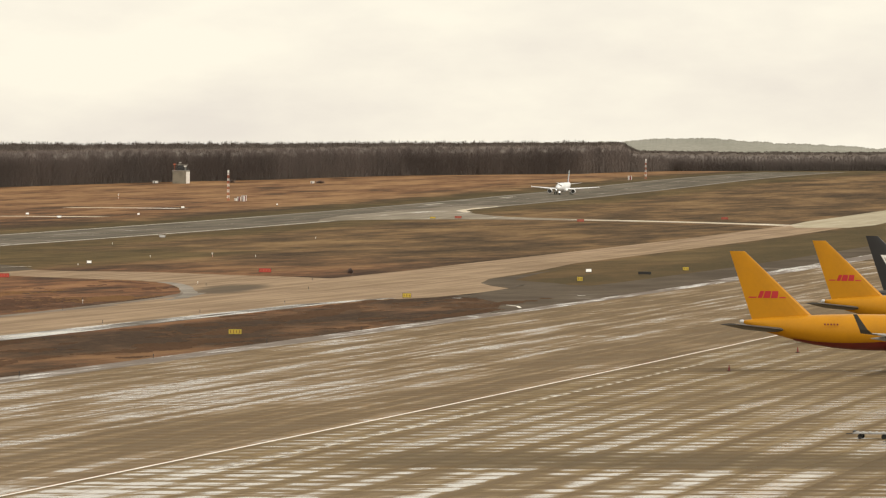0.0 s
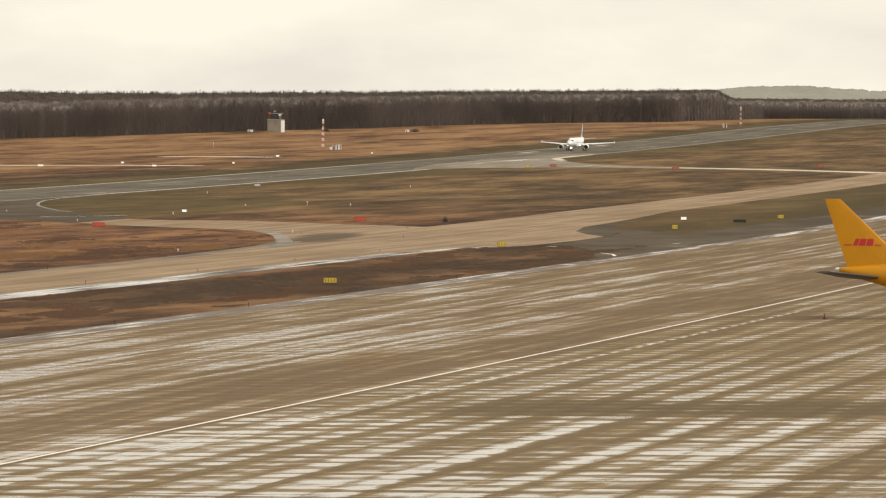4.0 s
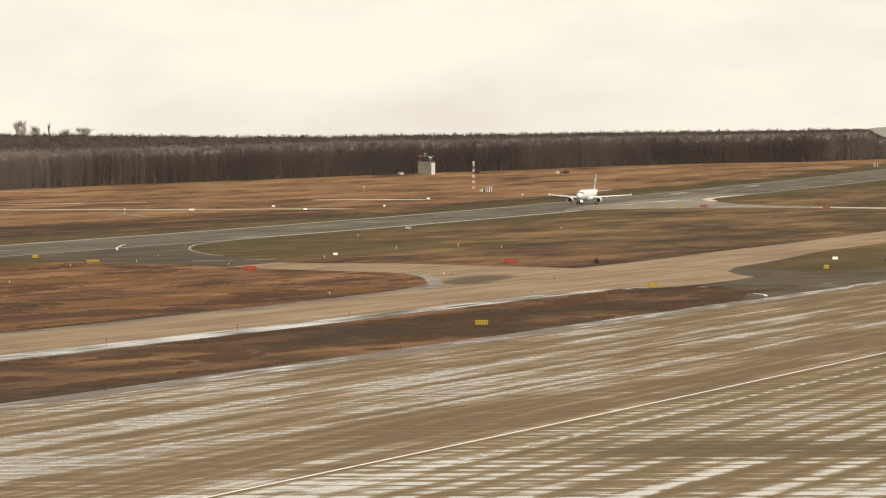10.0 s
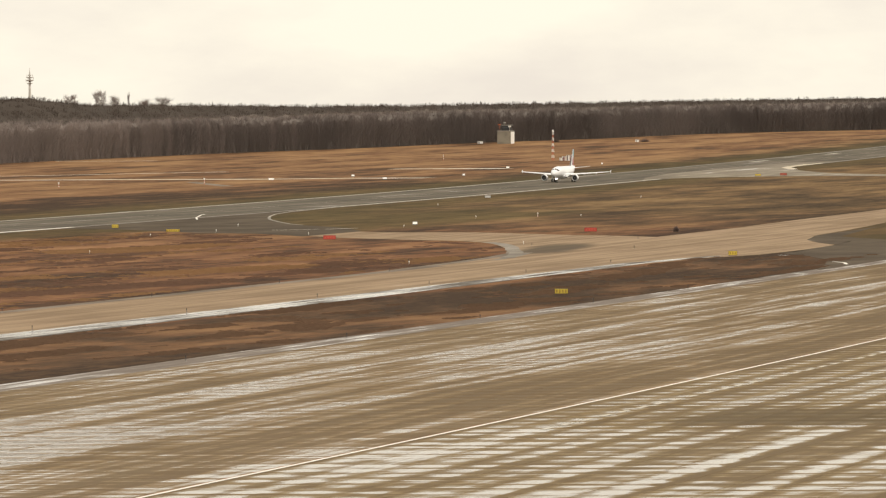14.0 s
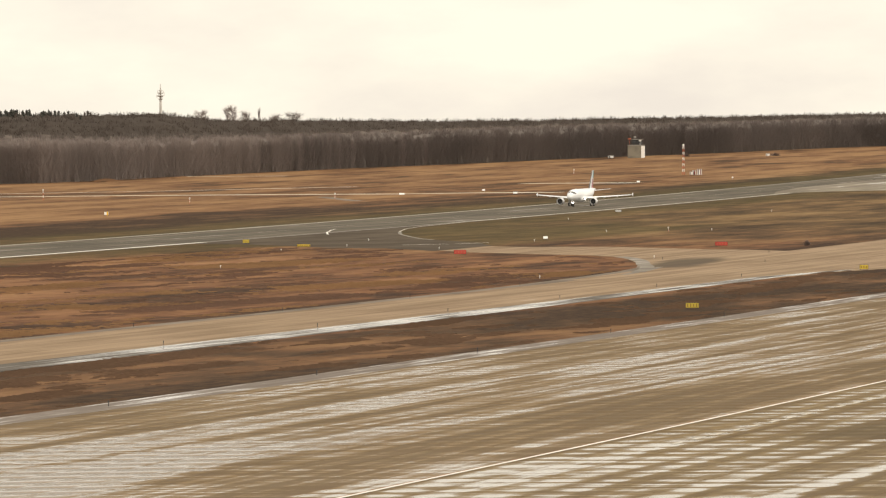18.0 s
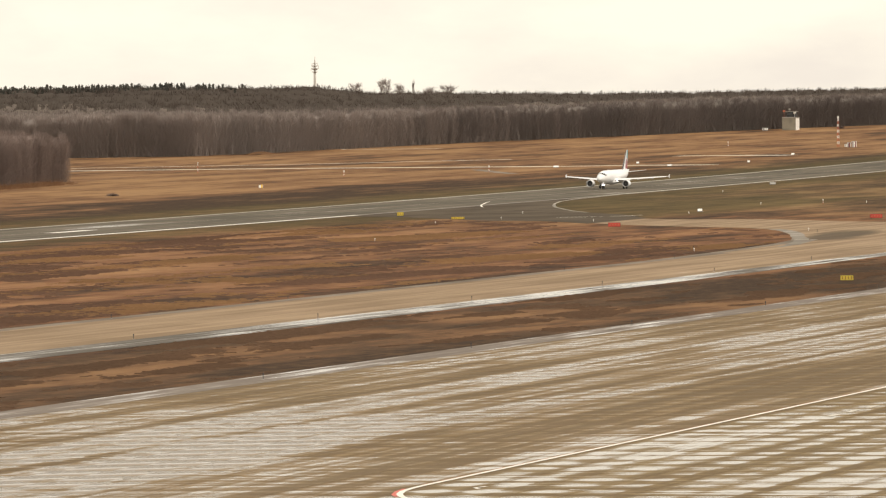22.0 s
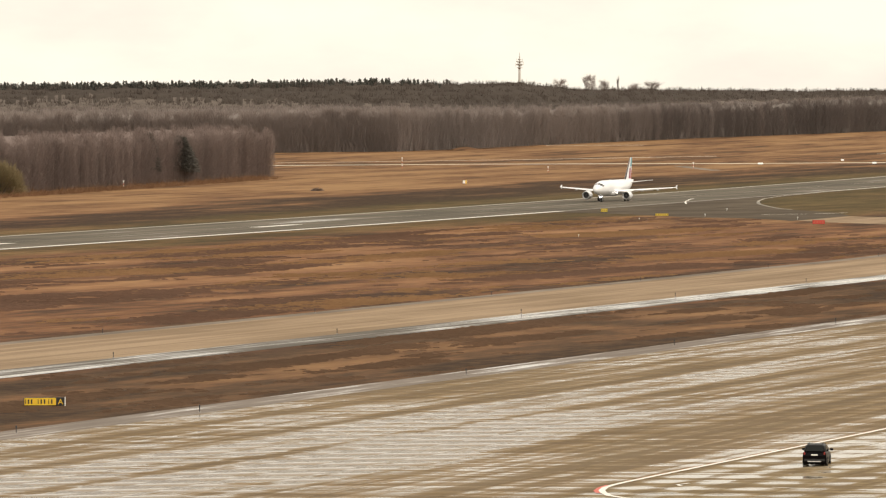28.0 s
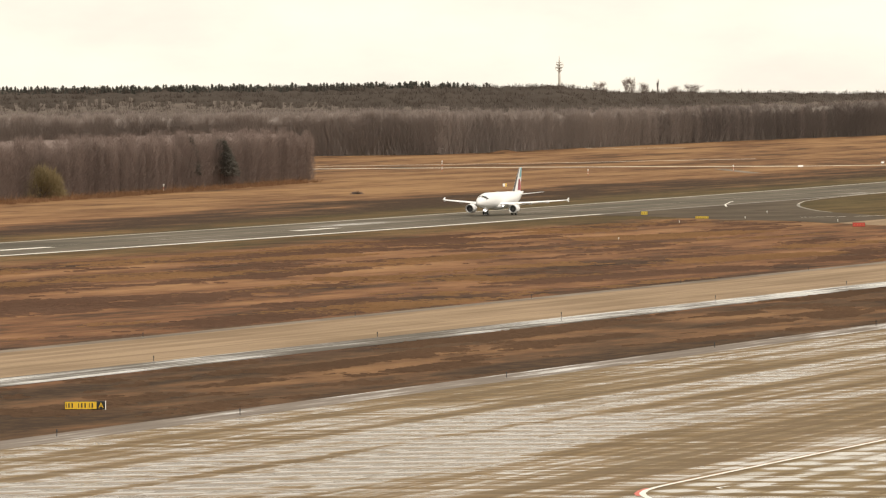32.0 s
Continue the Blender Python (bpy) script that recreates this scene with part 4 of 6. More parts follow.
def canopy():
    """The closed mass of crowns behind the forest's edge."""
    vs, fs = [], []
    rows = [(-7, 0.0), (-6.6, 0.25), (-5.8, 0.50), (-4, 0.72), (0, 0.80), (10, 0.86), (20, 0.90)] + [(26 + 6 * i, 0.90) for i in range(23)] + [(164, 0.88), (172, 0.5), (176, 0.0)]
    n = 0
    a = 4.6
    r2 = np.random.default_rng(17)
    swell = r2.normal(0, 1, (len(rows), 400))
    while a < 27.3:
        pts = [at_bearing(a, d) for d, _ in rows]
        if pts[0] is not None:
            for j, (p, (d, k)) in enumerate(zip(pts, rows)):
                u = a * 12
                i = int(u) % 398
                soft = swell[j, i] * (1 - u % 1) + swell[j, i + 1] * (u % 1)
                bump = soft * 0.5 + r2.uniform(-0.5, 0.35)
                if j < 6:
                    # ragged front: whole columns of crowns stand forward or back
                    fold = 1.0 + (swell[0, i] * (1 - u % 1) + swell[0, i + 1] * (u % 1)) * 0.00012
                    p = (p[0] * fold, p[1] * fold)
                vs.append((p[0], p[1], land(*p) - 0.3 + (height_at(a) * k + bump if k else 0)))
            n += 1
        a += 0.036
    w = len(rows)
    for i in range(n - 1):
        for j in range(w - 1):
            fs.append((i * w + j, (i + 1) * w + j, (i + 1) * w + j + 1, i * w + j + 1))
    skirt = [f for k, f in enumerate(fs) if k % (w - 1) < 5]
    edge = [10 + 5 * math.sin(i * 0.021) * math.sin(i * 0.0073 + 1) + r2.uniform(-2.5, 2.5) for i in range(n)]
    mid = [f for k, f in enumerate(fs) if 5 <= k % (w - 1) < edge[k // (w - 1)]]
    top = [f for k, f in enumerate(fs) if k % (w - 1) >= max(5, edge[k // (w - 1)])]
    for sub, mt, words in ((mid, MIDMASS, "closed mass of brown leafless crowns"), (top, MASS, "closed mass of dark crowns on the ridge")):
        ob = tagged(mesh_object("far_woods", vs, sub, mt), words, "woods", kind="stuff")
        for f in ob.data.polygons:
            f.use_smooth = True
    # the front wears the hazed tone; the crowns behind keep their dark colour
    ob = tagged(mesh_object("far_woods", vs, skirt, FRONT), "closed front of leafless trees, greyed by painted haze", "woods", kind="stuff")
    for f in ob.data.polygons:
        f.use_smooth = True


canopy()


def bearing(p):
    return math.degrees(math.atan2(p[1], p[0])) + rng.normal(0, 0.5)


dim, pale = [], []
for p in spots:
    (pale if bearing(p) > 17.2 else dim).append(p)
plant(dim, "far_woods", FARTWIGS, "dense leafless dark brown forest beyond the runway", VARIANTS)
plant(pale, "far_woods", HAZEWOODS, "leafless forest along the airfield's edge, greyed by painted haze", VARIANTS)
us, uq, n = [[], []], [[], []], [0, 0]
a = 5.0
while a < 27:
    for d in (-9, -8, -7.5):
        p = at_bearing(a + rng.uniform(-0.03, 0.03), d + rng.uniform(-0.8, 0.8))
        if p is None:
            continue
        h = rng.uniform(1.2, 4.5)
        b0 = rng.normal(0, 1.2, (9, 3)) * np.array([1, 1, 0.1])
        v, q = blades(b0, b0 + (rng.normal(0, 0.16, (9, 3)) + np.array([0, 0, 1.0])) * h, 0.11, 0.05, rng.normal(0, 1, (9, 3)))
        k = 0 if a > 17.2 else 1
        us[k].append(v + np.array([p[0], p[1], land(*p)]))
        uq[k].append(q + n[k])
        n[k] += len(v)
    a += 0.045
for k, mt, words in ((0, FRONT, "bare undergrowth at the forest's foot, greyed by painted haze"), (1, FRONT, "dark bare undergrowth at the forest's foot")):
    tagged(quads_object("forest_undergrowth", np.vstack(us[k]), np.vstack(uq[k]), mt), words, "shrubs", kind="stuff")
for tone, words, side in ((PALEMID, "leafless greyish trees behind the forest's edge", True), (MIDTWIGS, "leafless brown trees behind the forest's edge", False)):
    plant([p for p in mids if (math.atan2(p[1], p[0]) + 0.004 * math.sin(p[0] * 0.7) > radians(17.6)) == side], "far_woods", tone, words, BACK)
plant(backs, "far_woods", BACKTWIGS, "leafless brown forest rising behind its edge", BACK)
plant(pines, "far_pines", NEEDLES, "dark pines rising over the leafless forest", PINES)

# ---------------------------------------------------------------- near woods: each tree a thing
TREE_H = 19.5


def wood_tree(rng, h, spread, twigs, thick):
    """A leafless tree of the near wood: forked stem, fine twigs from foot to a domed top."""
    n = 5
    az = rng.uniform(0, 2 * math.pi, n)
    fork = rng.uniform(0.25, 0.55, n) * h
    ends = np.column_stack([np.cos(az) * spread * 0.6, np.sin(az) * spread * 0.6, rng.uniform(0.75, 0.92, n) * h])
    v1, q1 = sticks([(0, 0, 0)], [(0, 0, h * 0.85)], h * 0.0055, h * 0.002)
    v2, q2 = sticks(np.column_stack([np.zeros(n), np.zeros(n), fork]), ends, h * 0.003, h * 0.001)
    az, r = rng.uniform(0, 2 * math.pi, twigs), np.sqrt(rng.uniform(0, 1, twigs))
    top = h * (1 - 0.22 * r ** 2)
    z = top * rng.uniform(0.02, 1, twigs) ** 0.8
    e = np.column_stack([np.cos(az) * r * spread, np.sin(az) * r * spread, z])
    d = np.column_stack([np.cos(az), np.sin(az), np.full(twigs, 1.5)]) + rng.normal(0, 0.6, (twigs, 3))
    s = e - d * rng.uniform(0.02, 0.05, twigs)[:, None] * h
    s[:, 2] = np.maximum(s[:, 2], 0.1)
    return (np.vstack([v1, v2]), np.vstack([q1, q2 + len(v1)])), blades(s, e, thick, thick * 0.5, rng.normal(0, 1, (twigs, 3)))


rng = np.random.default_rng(21)
MODELS = []
for k in range(8):
    t, c = wood_tree(rng, TREE_H * rng.uniform(0.93, 1.05), rng.uniform(2.9, 3.8), 1900, 0.032)
    MODELS.append((t, c, "bare broadleaf tree with a dense brown twig crown", "broadleaf_tree", BIRCH if k in (2, 5) else BARK, TWIGS))
for k in range(2):
    t, c = pine_tree(rng, TREE_H * 0.93, (4.2, 6.8)[k], 5200)
    MODELS.append((t, c, "dark green conifer among bare trees", "conifer_tree", BARK, FIRNEEDLES))


def tree_model(i):
    t, c, label, name, bark, crown = MODELS[i]
    if i in (2, 5):
        label = "slim birch with pale bark and bare twigs"
    tree = thing(name, Matrix.Identity(4), label, "tree", "trees of the near wood")
    quads_object("trunk", *t, bark, tree)
    quads_object("crown", *c, crown, tree)
    return tree


WOOD = [(1330, 700), (1579, 722), (1722, 735), (1921, 755.6)]


def wood_edge(s):
    """A point along the near wood's edge, s from 0 to 1."""
    ln = [math.dist(a, b) for a, b in zip(WOOD, WOOD[1:])]
    d = s * sum(ln)
    for (a, b), l in zip(zip(WOOD, WOOD[1:]), ln):
        if d <= l:
            return a[0] + (b[0] - a[0]) * d / l, a[1] + (b[1] - a[1]) * d / l
        d -= l
    return WOOD[-1]


sheet("wood_floor", LITTER, [(p, (p[0] + 18, p[1] + 62)) for p in WOOD], 0.06, "dark leaf litter under the near wood", "ground", 30, 3)
models = [tree_model(i) for i in range(10)]
first = set()
nspots = []
for row in range(5):
    s = rng.uniform(0, 0.01)
    while s < 1.0:
        x, y = wood_edge(s)
        back = (-2.8, -0.6, 8, 16, 28)[row] + rng.uniform(-1, 1)
        x, y = x + back * 0.28 + rng.uniform(-1.5, 1.5), y + back
        x -= max(0, row - 8) * max(0, s - 0.9) * 20
        if row < 2:
            i = int(rng.choice([0, 1, 3, 4, 6, 7, 0, 1, 3, 4, 6, 7, 2, 5]))
            m = pose(x, y, land(x, y) - 0.15, 0, 0, rng.uniform(0, 360)) @ Matrix.Diagonal((*[rng.uniform(0.86, 1.08)] * 3, 1))
            if i not in first:
                models[i].matrix_basis = m
                first.add(i)
            else:
                o = copy_thing(models[i], Matrix.Identity(4))
                o.matrix_basis = m
        else:
            nspots.append((x, y, TREE_H * rng.uniform(0.85, 1.08)))
        s += rng.uniform(0.6, 1.4) * (3.7 if row < 2 else 6.5) / 610
# a few conifers standing in the wood's front
for k, (s, back, size) in enumerate(((0.750, -0.5, 0.97), (0.794, -4.5, 0.90), (0.806, -4.0, 0.78))):
    x, y = wood_edge(s)
    m = pose(x, y + back, land(x, y + back) - 0.15, 0, 0, k * 70) @ Matrix.Diagonal((size, size, size, 1))
    i = (8, 9, 9)[k]
    if i not in first:
        models[i].matrix_basis = m
        first.add(i)
    else:
        copy_thing(models[i], Matrix.Identity(4)).matrix_basis = m
for i in range(10):
    if i not in first:
        models[i].matrix_basis = pose(1800 - i * 9, 752, land(1800 - i * 9, 752))
plant(nspots, "wood_interior", TWIGS, "brown leafless wood behind its edge trees", VARIANTS)
for k in range(26):
    # the wood's end, a rounded dark corner
    f = k / 25
    nx, ny = WOOD[-1][0] + math.sin(f * 2.6) * 5 + rng.uniform(-1, 1), WOOD[-1][1] + 2 + f * 34
    copy_thing(models[int(rng.choice([0, 1, 3, 4, 6, 7]))], Matrix.Identity(4)).matrix_basis = pose(nx, ny, land(nx, ny) - 0.15, 0, 0, rng.uniform(0, 360)) @ Matrix.Diagonal((*[rng.uniform(0.8, 0.95)] * 3, 1))

mv, mf = [], []
WOODROWS = ((-1.0, 0.0), (-0.7, 0.35), (0.4, 0.66), (3, 0.82), (9, 0.88), (24, 0.90), (40, 0.90), (56, 0.86), (61, 0.0))
cols = 300
for i in range(cols + 1):
    x, y = wood_edge(i / cols)
    for b, k in WOODROWS:
        px_, py_ = x + b * 0.28, y + b
        mv.append((px_, py_, land(px_, py_) - 0.2 + (TREE_H * k * min(1.0, 0.3 + (cols - i) / 6) + rng.uniform(-0.8, 0.6) if k else 0)))
nw = len(WOODROWS)
for i in range(cols):
    for j in range(nw - 1):
        mf.append((i * nw + j, (i + 1) * nw + j, (i + 1) * nw + j + 1, i * nw + j + 1))
massed = tagged(mesh_object("wood_interior", mv, mf, WOODMASS), "closed mass of brown crowns in the near wood", "woods", kind="stuff")
for f in massed.data.polygons:
    f.use_smooth = True

# undergrowth along the wood's edge
us, uq, n = [], [], 0
for k in range(520):
    x, y = wood_edge(rng.uniform(0, 1))
    y += rng.uniform(-3, 25)
    h = rng.uniform(1.5, 4.5)
    a0 = rng.normal(0, 0.5, (26, 3)) * np.array([1, 1, 0.1])
    d = rng.normal(0, 0.55, (26, 3)) + np.array([0, 0, 1.0])
    v, q = sticks(a0, a0 + d * h * rng.uniform(0.5, 1, (26, 1)), 0.06, 0.02)
    us.append(v + np.array([x, y, land(x, y)]))
    uq.append(q + n)
    n += len(v)
tagged(quads_object("undergrowth", np.vstack(us), np.vstack(uq), TWIGS), "tangled bare undergrowth along the wood", "shrubs", kind="stuff")
# heather and grass tufts standing in the heath and on the verges


def drifts(g, n, px, py):
    """A soft random field over the ground with drifts about px by py metres."""
    kx, ky = g.normal(0, 6.28 / px, n), g.normal(0, 6.28 / py, n)
    ph = g.uniform(0, 6.28, n)
    return lambda x, y: np.cos(np.outer(x, kx) + np.outer(y, ky) + ph).sum(1) / math.sqrt(n / 2)


TUFTDARK = bark_material("dark_heather", (0.132, 0.084, 0.062), (0.196, 0.120, 0.085))
TUFTSTRAW = bark_material("straw_grass", (0.230, 0.130, 0.068), (0.330, 0.200, 0.106))
TUFTSLATE = bark_material("dead_verge_grass", (0.123, 0.079, 0.054), (0.182, 0.116, 0.077))
ISLAND = ([246, 251, 257, 269, 278, 290, 305, 327, 342, 350, 374, 382, 430], [900, 1008, 1033, 1073, 1100, 1122, 1136, 1162, 1186, 1204, 1222, 1230, 1290])


def tufts(material, label, seed, tries, level, hi, area, wide, stretch):
    """Low tufts standing close together where the drifts are strongest in the area (x0, x1, y0, y1)."""
    g = np.random.default_rng(seed)
    field, fine = drifts(g, 30, *stretch), drifts(g, 30, stretch[0] * 0.22, stretch[1] * 0.3)
    x, y = g.uniform(area[0], area[1], tries), g.uniform(area[2], area[3], tries)
    keep = (field(x, y) * 0.9 + fine(x, y) * 0.4 + g.normal(0, 0.32, tries) > level) & (x < np.interp(y, *ISLAND, left=9999))
    x, y = x[keep], y[keep]
    z = np.array([land(a, b) for a, b in zip(x, y)])
    n, m = len(x), 4
    foot = np.column_stack([x, y, z]).repeat(m, 0) + g.normal(0, 1, (n * m, 3)) * np.array([wide * 3.0, wide * 1.2, 0.0])
    tip = foot + np.column_stack([g.normal(0, 0.006, n * m), g.normal(0, 0.006, n * m), g.uniform(0.4, 1, n * m) * g.uniform(0.5, 1, n).repeat(m) * hi])
    v, q = blades(foot, tip, wide * 1.6, wide * 0.9, np.array([[0.95, 0.31, 0.0]]) + g.normal(0, 0.2, (n * m, 3)))
    tagged(quads_object("tufts", v, q, material), label, "grass", kind="stuff")


tufts(TUFTDARK, "low dark heather in drifts on the heath", 11, 90000, 1.18, 0.20, (560, 1290, 246, 400), 0.42, (190, 40))
tufts(TUFTSTRAW, "low straw-coloured grass on the heath", 13, 70000, 1.1, 0.18, (560, 1290, 246, 400), 0.42, (190, 40))
tufts(TUFTSLATE, "low dead grass in dark drifts on the verge", 14, 50000, 1.25, 0.16, (400, 985, 169, 204.5), 0.30, (75, 13))
# reddish brush before the wood
us, uq, n = [], [], 0
for k in range(1100):
    s = rng.uniform(0.25, 0.93)
    x, y = wood_edge(s)
    y -= rng.uniform(2, 22)
    h = rng.uniform(0.5, 1.6)
    a0 = rng.normal(0, 0.5, (14, 3)) * np.array([1, 1, 0.05])
    d = rng.normal(0, 0.6, (14, 3)) + np.array([0, 0, 0.9])
    v, q = sticks(a0, a0 + d * h * rng.uniform(0.5, 1, (14, 1)), 0.05, 0.02)
    us.append(v + np.array([x, y, land(x, y)]))
    uq.append(q + n)
    n += len(v)
BRUSH = bark_material("reddish_brush", (0.17, 0.085, 0.05), (0.34, 0.20, 0.11))
tagged(quads_object("brush", np.vstack(us), np.vstack(uq), BRUSH), "low reddish brush and brambles in dry grass", "shrubs", kind="stuff")


def willow(x, y, h, r):
    """A broad rounded willow bush of many twigs."""
    bush = thing("willow_bush", pose(x, y, land(x, y) - 0.1), "large rounded olive willow bush at the wood's edge", "bush")
    g = np.random.default_rng(3)
    k = 9
    a = g.uniform(0, 6.28, k)
    e = np.column_stack([np.cos(a) * r * 0.45, np.sin(a) * r * 0.45, np.full(k, h * 0.5)])
    quads_object("stems", *sticks(np.zeros((k, 3)), e, 0.16, 0.08), BARK, bush)
    n = 4200
    d = g.normal(0, 1, (n, 3))
    d /= np.linalg.norm(d, axis=1)[:, None]
    d[:, 2] = np.abs(d[:, 2])
    p = d * np.array([r, r, h]) * (g.uniform(0.45, 1, n) ** 0.4)[:, None] * g.uniform(0.8, 1.0, (n, 1))
    quads_object("crown", *sticks(p * 0.86, p * 1.04 + g.normal(0, 0.22, (n, 3)), 0.07, 0.03), OLIVE, bush)
    return bush


willow(1600, 718, 12.4, 9.4)


def small_bush(x, y, h, r):
    b = thing("bush", pose(x, y, land(x, y)), "small dark bush standing alone in dry grass", "bush")
    g = np.random.default_rng(int(x))
    n = 220
    d = g.normal(0, 1, (n, 3))
    d /= np.linalg.norm(d, axis=1)[:, None]
    d[:, 2] = np.abs(d[:, 2])
    p = d * np.array([r, r, h])
    quads_object("twigs", *sticks(p * 0.2, p * g.uniform(0.6, 1.1, (n, 1)), 0.05, 0.02), TWIGS, b)


for x, y, h, r in ((1642, 627, 1.1, 2.4), (1206, 259, 1.3, 0.8), (3010, 715, 2.4, 3), (2990, 660, 2.2, 3.5)):
    small_bush(x, y, h, r)


def mound(x, y, rx, ry, h):
    m = thing("earth_mound", pose(x, y, land(x, y) - 0.15), "low grassy earth mound before the woods", "mound")
    bm = bmesh.new()
    g = np.random.default_rng(9)
    loft(bm, [[(rx * f * math.cos(2 * math.pi * i / 20) * g.uniform(0.9, 1.1), ry * f * math.sin(2 * math.pi * i / 20) * g.uniform(0.9, 1.1), h * (1 - f * f) * g.uniform(0.85, 1.1)) for i in range(20)]
              for f in (1.0, 0.8, 0.55, 0.3, 0.08)])
    part("earth", bm, GRASS, m, smooth=True)


mound(2520, 886, 16, 6.5, 1.5)
mound(2585, 868, 14, 4.0, 0.9)
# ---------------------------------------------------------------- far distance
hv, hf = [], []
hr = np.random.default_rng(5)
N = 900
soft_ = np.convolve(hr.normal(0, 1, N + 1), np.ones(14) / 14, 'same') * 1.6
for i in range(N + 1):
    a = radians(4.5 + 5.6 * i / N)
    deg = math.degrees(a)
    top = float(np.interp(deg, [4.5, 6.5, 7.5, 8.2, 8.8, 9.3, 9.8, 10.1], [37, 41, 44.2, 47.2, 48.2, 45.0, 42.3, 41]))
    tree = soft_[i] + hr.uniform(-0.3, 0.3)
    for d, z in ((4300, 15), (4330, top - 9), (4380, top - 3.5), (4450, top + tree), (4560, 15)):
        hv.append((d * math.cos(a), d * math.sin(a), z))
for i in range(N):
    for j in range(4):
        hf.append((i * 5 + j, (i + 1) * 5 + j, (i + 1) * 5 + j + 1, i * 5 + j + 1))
hills = tagged(mesh_object("backdrop_hills", hv, hf, HILLS), "wooded hills on the far horizon, paled by painted haze", "hills", kind="structure")
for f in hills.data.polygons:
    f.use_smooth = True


def tv_tower():
    a = 18.80
    d = 4600.0
    x, y = d * math.cos(radians(a)), d * math.sin(radians(a))
    t = thing("radio_tower", pose(x, y, 10.2), "slender pale radio tower with a flaring deck far behind the woods", "tower")
    bm = bmesh.new()
    loft(bm, disc_rings([(-2, 2.0), (20, 1.35), (40, 1.0), (50, 0.9)], (0, 0, 0), 'z', 16))
    part("shaft", bm, PALETOWER, t, smooth=True)
    for z, r, h in ((47.4, 2.3, 0.5), (50.0, 3.3, 0.7), (52.4, 3.0, 0.5), (54.3, 1.7, 0.4)):
        bm = bmesh.new()
        loft(bm, disc_rings([(z - h, r * 0.55), (z, r), (z + 0.25, r), (z + 0.3, r * 0.8)], (0, 0, 0), 'z', 20))
        part("deck", bm, PALETOWER, t)
    bm = bmesh.new()
    rod(bm, (0, 0, 49), (0, 0, 55.4), 0.75, 0.6)
    part("core", bm, PALETOWER, t)
    for k in range(9):
        a, r, z = k * 0.698, 2.6 + 0.5 * (k % 2), 48.4 + 2.0 * (k % 3)
        bm = bmesh.new()
        rod(bm, (r * math.cos(a), r * math.sin(a), z), (r * math.cos(a), r * math.sin(a), z + 2.6), 0.16)
        part("antenna", bm, PALETOWER, t)
    bm = bmesh.new()
    rod(bm, (0, 0, 55.2), (0, 0, 57.0), 0.6, 0.45)
    rod(bm, (0, 0, 57.0), (0, 0, 60.0), 0.26, 0.16)
    part("antenna_mast", bm, PALETOWER, t)


tv_tower()
TALL = [bare_tree(rng, 20.0, 4.6, 40, 1300, 0.07, True) for _ in range(4)]
# a few tall trees standing over the skyline: bearing, top height, girth
for k, (a, top, girth) in enumerate(((18.114, 41.2, 0.6), (18.044, 41.6, 0.8), (17.923, 38.8, 0.9), (17.779, 41.0, 0.22), (17.431, 38.2, 1.4), (18.405, 39.4, 1.2), (17.62, 37.0, 1.0))):
    d = 3150
    x, y = d * math.cos(radians(a)), d * math.sin(radians(a))
    z = land(x, y) - 0.3
    h = (top - z) / 18.8
    t, c = TALL[k % 4]
    slim = girth < 0.5
    o = thing("poplar_tree", pose(x, y, z, 0, 0, k * 47) @ Matrix.Diagonal((girth, girth, h, 1)),
              "slim columnar poplar rising over the forest skyline" if slim else "tall bare tree rising over the forest skyline", "tree")
    # haze over these distant trees is put into their colour
    quads_object("trunk", *t, HAZEWOODS, o)
    quads_object("crown", *c, HAZEWOODS, o)


